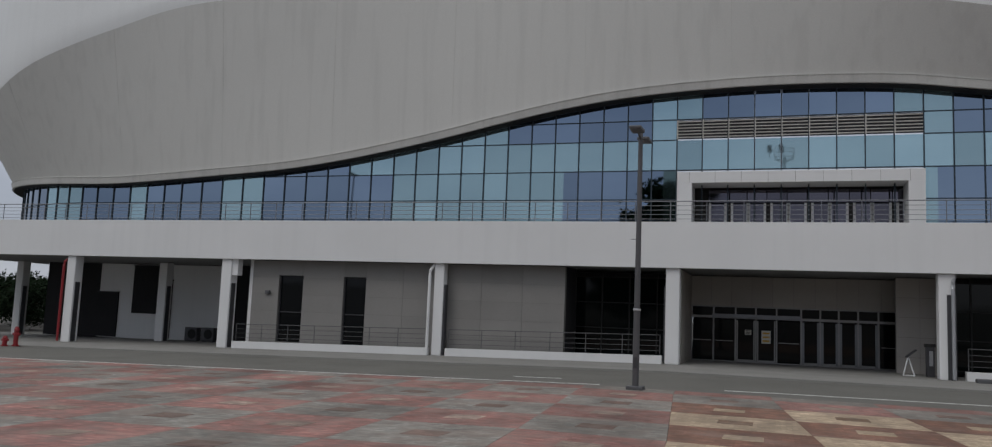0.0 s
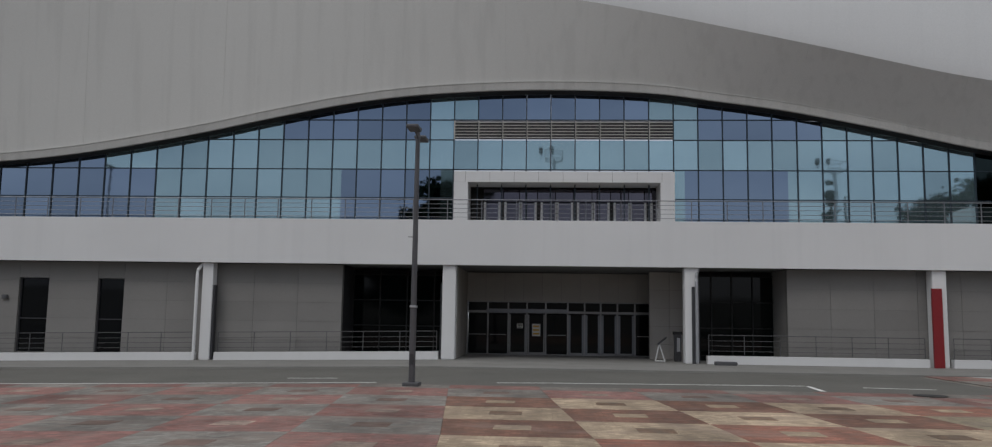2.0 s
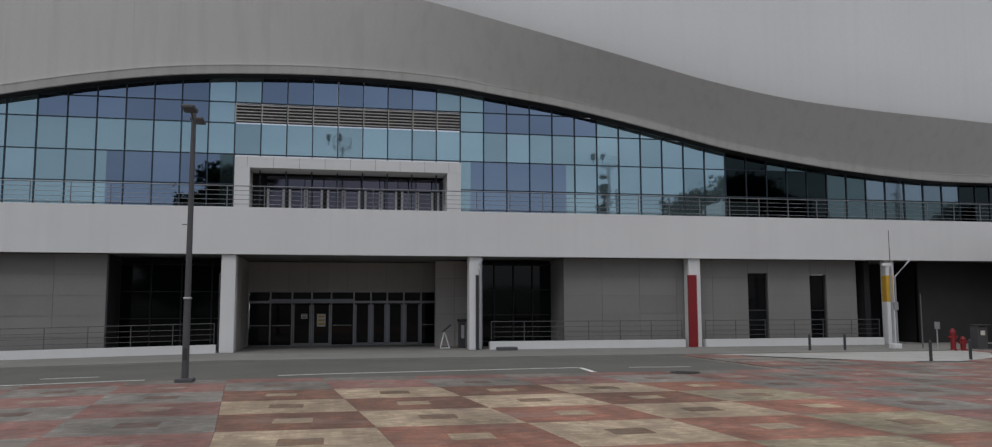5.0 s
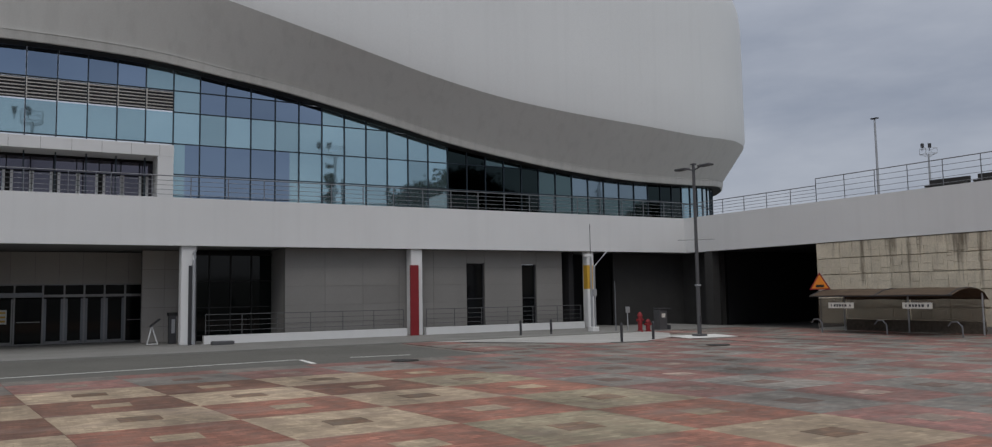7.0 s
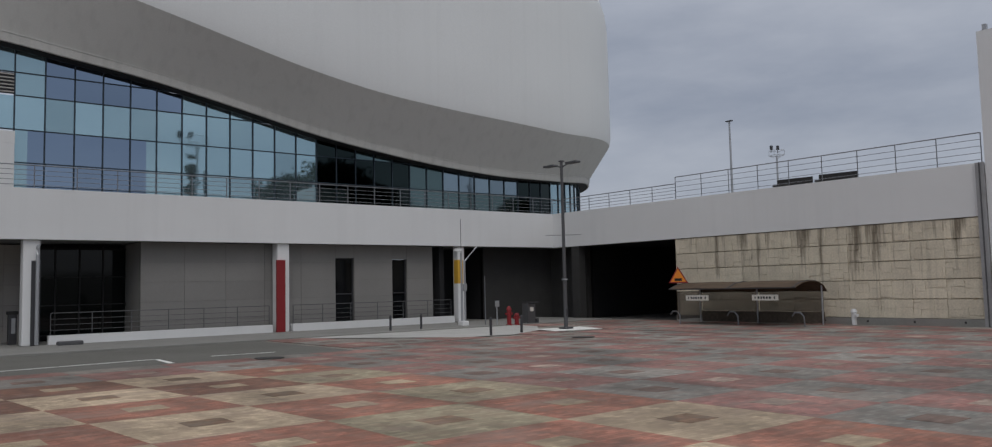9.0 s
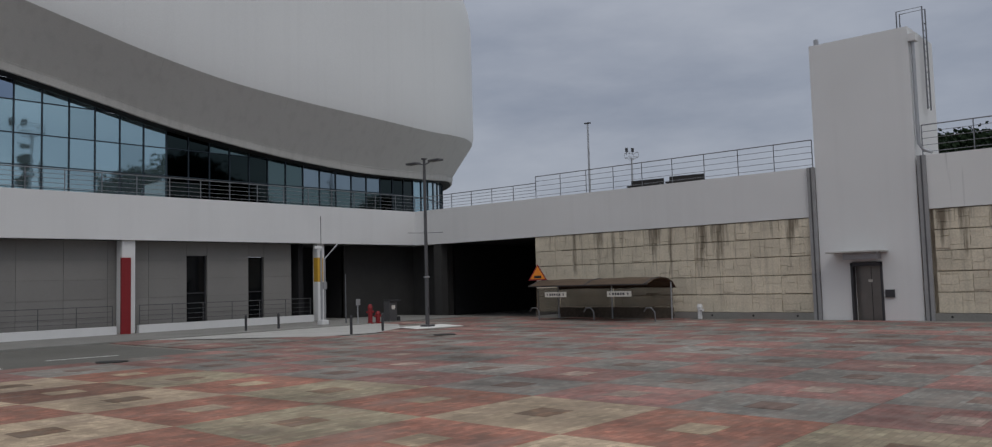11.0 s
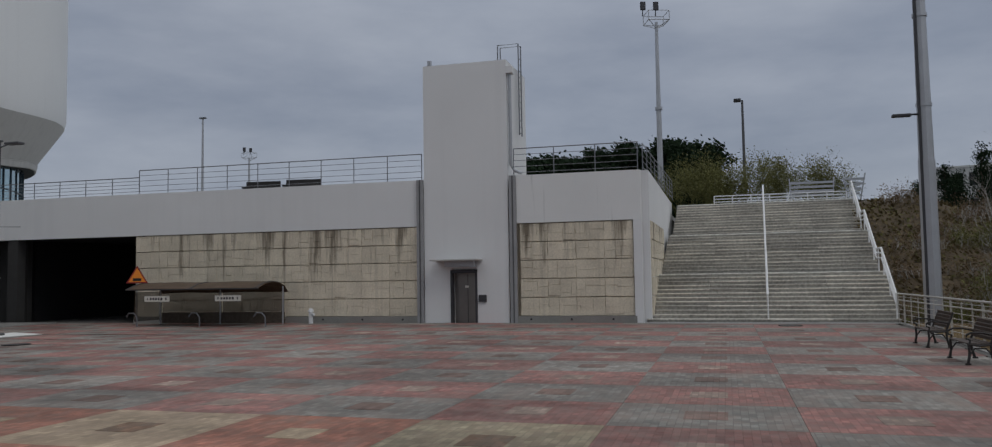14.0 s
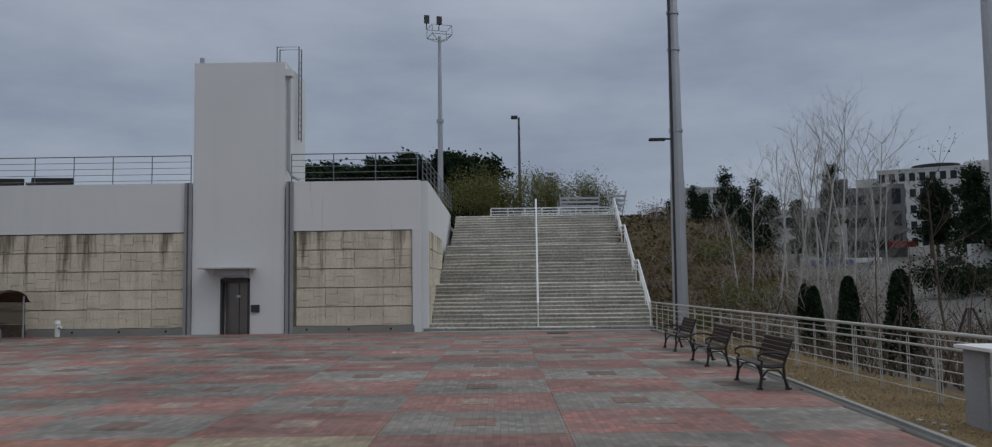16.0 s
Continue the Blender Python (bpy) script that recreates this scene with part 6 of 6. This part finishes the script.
for i in range(3500):
    x, y = rg.uniform(34.4, 58), -6.3 - rg.uniform(0, 1) * 15
    if noise.noise((x * 0.3, y * 0.3, 7)) < 0.05:
        continue
    add_leaf(bm, Vector((x, y, bank(x, y) + rg.uniform(0.05, 0.25))), rg.uniform(0.05, 0.13), rg)
tagged(part("slope_weeds", bm, M["bush"]), "patches of green weeds on the embankment", "weeds", kind="stuff")
# tree stakes
for i, (x, y) in enumerate(((14.1, -7.75), (18.2, -8.6), (21.5, -9.2), (25.2, -8.4))):
    sk = thing("tree_stake", "leaning wooden tree support stakes", "stake", pose(x, y, land(x, y)), "tree stakes")
    for a in (0.4, 2.5, 4.6):
        part("stake", tube([(0.7 * math.cos(a), 0.7 * math.sin(a), -0.1), (0.05 * math.cos(a), 0.05 * math.sin(a), 1.5)], 0.022, 6), M["wood"], sk)
# low leafy shrubs by the fence
for i, (x, y) in enumerate(((15.5, -8.6), (12.6, -8.4), (20.5, -8.2), (24.5, -8.0), (17.5, -7.9), (22.5, -8.4), (27, -7.9), (30, -8.2))):
    thicket(x, y, land(x, y) - 0.05, 0.8, 0.4, 0.8, 18, 80 + i, "brush", "low reddish shrub beyond the fence", count=4, size=0.45, stem="trunk")
# bare scrub on the bed between the fence and the car park
for i, (x, y, h) in enumerate(((13.5, -9.4, 1.6), (15.2, -10.6, 1.9), (17.0, -11.4, 2.1), (18.8, -10.0, 1.5), (20.6, -11.6, 2.0), (22.4, -12.6, 2.2), (24.4, -11.0, 1.7), (26.4, -12.6, 2.0))):
    thicket(x, y, land(x, y) - 0.05, 0.9, 0.8, h, 16, 760 + i, "brush", "dark bare scrub beyond the fence", count=2, size=0.6, stem="trunk")
# dark hedge along the near side of the car park
for i in range(7):
    thicket(47 + 1.6 * i, -24.5 - 2.7 * i, land(47 + 1.6 * i, -24.5 - 2.7 * i) - 0.05, 1.7, 1.2, 1.9, 16, 800 + i, "leaf", "dark evergreen hedge along the car park", count=30, size=1.8)
# far evergreens
for i, (x, y, h, w) in enumerate(((105, -24.5, 13, 2.8), (98, -26.5, 15, 3.0), (101, -31, 13.5, 3.2), (92, -19.0, 9.5, 2.8), (96, -23.2, 10.5, 2.8), (98, -35, 10, 2.8), (115, -46, 17, 3.6), (165, -75, 17, 4.2), (160, -76, 17, 4.2), (112, -58, 13.5, 4.0), (118, -62, 14, 3.8), (110, -63, 13, 3.6), (70, -40, 11.5, 3.4), (66, -41, 12, 3.6), (64, -38.5, 9.5, 3.4), (60, -39.5, 10.5, 3.2), (74, -46, 12, 3.4), (112, -60, 12, 4.2), (98, -38, 8, 3.2), (120, -68, 15, 4.5), (102, -28.5, 11, 3.2), (118, -34, 8, 4.5), (144, -42, 12, 4.8), (143, -47, 12.5, 4.5), (145, -52, 12, 4.5), (100, -30, 8, 3.8), (106, -26, 12, 3.4), (104, -29.5, 12.5, 3.6), (103, -33.5, 11, 3.4), (108, -22.5, 11, 3.4))):
    pine(x, y, land(x, y) - 0.2, h * 0.8, w * 0.85, 400 + i, "conifer", "dark distant conifer beyond the car park", "leaf", False)
for i in range(16):
    pine(-62 - 5 * (i % 3) - 2 * (i // 4), 48 + 2.6 * i, -1.4, 4.4 + 0.5 * (i % 3), 3.4, 500 + i, "conifer", "dark green tree beyond the colonnade")


for i, (x, y, h) in enumerate(((64, -70, 12), (69, -72, 15.5), (76, -69, 18), (81, -71, 18.5), (87, -71, 16), (92, -74, 15), (-15.6, -42, 15.8), (-20, -46, 9))):
    pine(x, y, land(x, y) - 0.2, h * 1.3, 8.0 if x < 0 else 8.0, 600 + i, "broad_pine", "broad dark tree mirrored in the glass front", dense=300 if x < 0 else 130, size=1.5)


pine(38.9, -34.2, land(38.9, -34.2) - 0.2, 20.3, 1.7, 640, "slender_conifer", "slender dark conifer mirrored in the glass front", flat_top=False, dense=220, size=2.2)


# ---- far buildings ----
def block(name, label, x, y, z, sx, sy, h, storeys, bays, wall, rz=0.0, band=False):
    b = thing(name, label, "building", pose(x, y, z, 0, 0, rz), "far buildings")
    part("wall", box((0, 0, h / 2), (sx, sy, h)), M[wall], b)
    part("roof", box((0, 0, h + 0.15), (sx + 0.4, sy + 0.4, 0.3)), M[wall], b)
    fh = h / storeys
    for s in range(storeys):
        if band:
            part("window_band", box((-sx / 2 - 0.02, 0, fh * (s + 0.55)), (0.12, sy * 0.86, fh * 0.42)), M["far_glass"], b)
        for k in range(bays):
            yy = -sy / 2 + sy * (k + 0.5) / bays
            if band:
                part("pier", box((-sx / 2 - 0.1, yy, fh * (s + 0.55)), (0.1, 0.35, fh * 0.42)), M[wall], b)
            else:
                part("window", box((-sx / 2 - 0.02, yy, fh * (s + 0.55)), (0.12, sy / bays * 0.6, fh * 0.5)), M["far_glass"], b)
    return b


gb = block("grey_building", "grey office block with ribbon windows beyond the car park", 132, -56.5, 5.0, 12, 10, 10.4, 3, 4, "far_grey", -19, True)
part("stair_tower", box((-5.8, -5.2, 5.5), (2.0, 2.4, 11.0)), M["far_grey"], gb)
for k in range(3):
    part("window", box((-6.85, -5.2, 2.4 + 3.4 * k), (0.12, 1.2, 2.2)), M["far_glass"], gb)
part("roof_block", box((0, 3.0, 11.4), (8, 3.6, 2.0)), M["far_grey"], gb)
part("door_canopy", box((-7.4, -5.6, 1.9), (2.5, 3.6, 0.8)), M["red"], gb)
block("pale_building", "low pale building beside the office block", 124, -46.0, 4.4, 8, 10, 7.4, 2, 5, "far_wall", -19, True)
wb = block("white_building", "large white building with rows of square windows", 207, -107, 8.4, 20, 22, 19.6, 5, 10, "far_wall", -27)
wing = part("side_wing", box((3, 13.5, 9.2), (18, 5, 18.4)), M["far_wall"], wb)
for r in range(4):
    for c in range(2):
        part("window", box((-6.05, 12.3 + 2.4 * c, 2.6 + 4.2 * r), (0.12, 1.4, 2.1)), M["far_glass"], wing)
part("dome_ring", tube([(2, -2, 19.0), (2, -2, 21.6)], 5.5, 24), M["far_glass"], wb)
part("roof_house", box((2, -12, 10.6), (16, 8, 21.2)), M["far_wall"], wb)
block("pale_block", "pale distant block behind the conifers", 150, -37, 5.5, 10, 10, 12.5, 3, 5, "far_wall", -13)


# ---- parked vehicles ----
def car(x, y, z, rz, col, label, tall):
    c = thing("parked_car" if not tall else "parked_truck", label, "vehicle", pose(x, y, z, 0, 0, rz), "parked vehicles")
    bm = box((0, 0, 0.62), (4.3, 1.75, 0.66), 0.16)
    part("body", bm, col, c)
    bm = bmesh.new()
    vs = add_box(bm, (-0.2 if not tall else -0.9, 0, 1.2 if not tall else 1.75), (2.4 if not tall else 2.6, 1.6, 0.62 if not tall else 1.7))
    if not tall:
        for v in vs:
            if v.co.z > 1.2:
                v.co.x *= 0.72
                v.co.y *= 0.86
    part("cabin", bm, M["far_glass"] if not tall else col, c)
    if tall:
        part("windscreen", box((1.5, 0, 1.3), (0.9, 1.6, 0.75), 0.1), M["far_glass"], c)
    for sx in (-1.35, 1.35):
        for sy in (-0.82, 0.82):
            w = part("wheel", tube([(sx, sy - 0.1, 0.32), (sx, sy + 0.1, 0.32)], 0.32, 14), M["black"], c)
            part("rim", tube([(sx, sy - 0.11, 0.32), (sx, sy + 0.11, 0.32)], 0.18, 10), M["steel"], w)
    for sy in (-0.6, 0.6):
        part("headlight", box((2.12, sy, 0.7), (0.08, 0.3, 0.14)), M["paper"], c)


blue = mat("blue_paint", (0.03, 0.10, 0.28), 0.3, vary=0.05)
for x, y, rz, col, lab, tall in ((66, -37.5, 70, M["far_wall"], "pale box truck parked on the far lot", True), (70, -42.5, 80, blue, "blue car parked on the far lot", False), (92, -36.5, 75, blue, "blue car parked before the office block", False), (95, -41, 70, M["white"], "white car parked before the office block", False)):
    car(x, y, land(x, y), rz, col, lab, tall)

# ---- plaza paving, last: squares of small pavers with an inset each ----
def line_x(i):
    return 10.75 + 2.0 * i if i > 0 else 10.8 + 2.5 * i


def line_y(j):
    return -0.84 + 2.47 * j if j <= 6 else 13.98 + 2.2 * (j - 6)


plaza = thing("plaza_paving", "plaza of red, grey and buff paver squares", "paving", kind="structure")
part("paving_bed", sheet(-60, 33.9, -5.1, 23.9, -0.012), M["grey_p"], plaza)
part("paving_bed", sheet(13.5, 33.9, 23.9, 33.9, 0.004), M["grey_p"], plaza)
INSET = {"yel_p": "inset_b", "khaki_p": "inset_b", "dark_p": "inset_y", "grey_p": "inset_g", "brn_p": "inset_y", "red_p": "inset_r"}
squares = {}


def skew(y):
    """Sideways drift of the paving joints with distance from the plaza's middle."""
    return max(-0.95, min(0.2, -0.1 * (y - 14.0)))


def square_mesh(w, d, key, name, dx=0.0):
    """A paving square; its far edge drifts sideways by dx against its near one."""
    if (w, d, key, dx) not in squares:
        bm = bmesh.new()
        for v in add_box(bm, (0, 0, 0), (w, d, 0.05)):
            v.co.x += dx * v.co.y / d
        squares[w, d, key, dx] = mesh_of(bm, M[key], name)
    return squares[w, d, key, dx]


for i in range(-16, 12):
    for j in range(-2, 15):
        x0, x1, y0, y1 = line_x(i), min(line_x(i + 1), 33.86), line_y(j), line_y(j + 1)
        if y0 < -6.3 or y0 > 33 or x1 - x0 < 0.3:
            continue
        if x0 < 13.5:
            y1 = min(y1, 23.9)
        y0 = max(y0, -5.0 - 0.036 * max(0.0, x0 - 8))
        if y1 - y0 < 0.3:
            continue
        y = (y0 + y1) / 2
        x = (x0 + x1) / 2 + (skew(y0) + skew(y1)) / 2 * max(0.0, min(1.0, (30 - x1) / 6))
        if j >= 11 and math.hypot(x - 21, y - 31) < 5.2:
            continue
        zone = -5 <= i <= -1 and 0 <= j <= 8 and not (i == -1 and j < 1)
        even = (i + j) % 2 == 0
        if even:
            kind = ("khaki_p" if (i, j) in ((-2, 4), (-1, 5), (-1, 7), (-3, 3), (-1, 1)) else "yel_p") if zone else "grey_p"
        else:
            kind = ("dark_p" if j >= 6 and i <= -2 and (i, j) != (-3, 6) else "brn_p") if zone else "red_p"
        tilt = -math.degrees(math.atan(0.02)) if x < -4.18 else 0
        w, d = round(x1 - x0 - 0.006, 3), round(y1 - y0 - 0.006, 3)
        dx = round((skew(y1) - skew(y0)) * max(0.0, min(1.0, (30 - x1) / 6)), 3)
        up = 0.01 if y > 24 else 0
        piece("paving_square", square_mesh(w, d, kind, "paving_square", dx), plaza, pose(x, y, gz(x) - 0.005 + up, 0, tilt, 0))
        if w > 1.9 and d > 1.9:
            piece("paving_inset", square_mesh(0.66, 0.58, INSET[kind], "paving_inset"), plaza, pose(x, y, gz(x) - 0.001 + up, 0, tilt, 0))
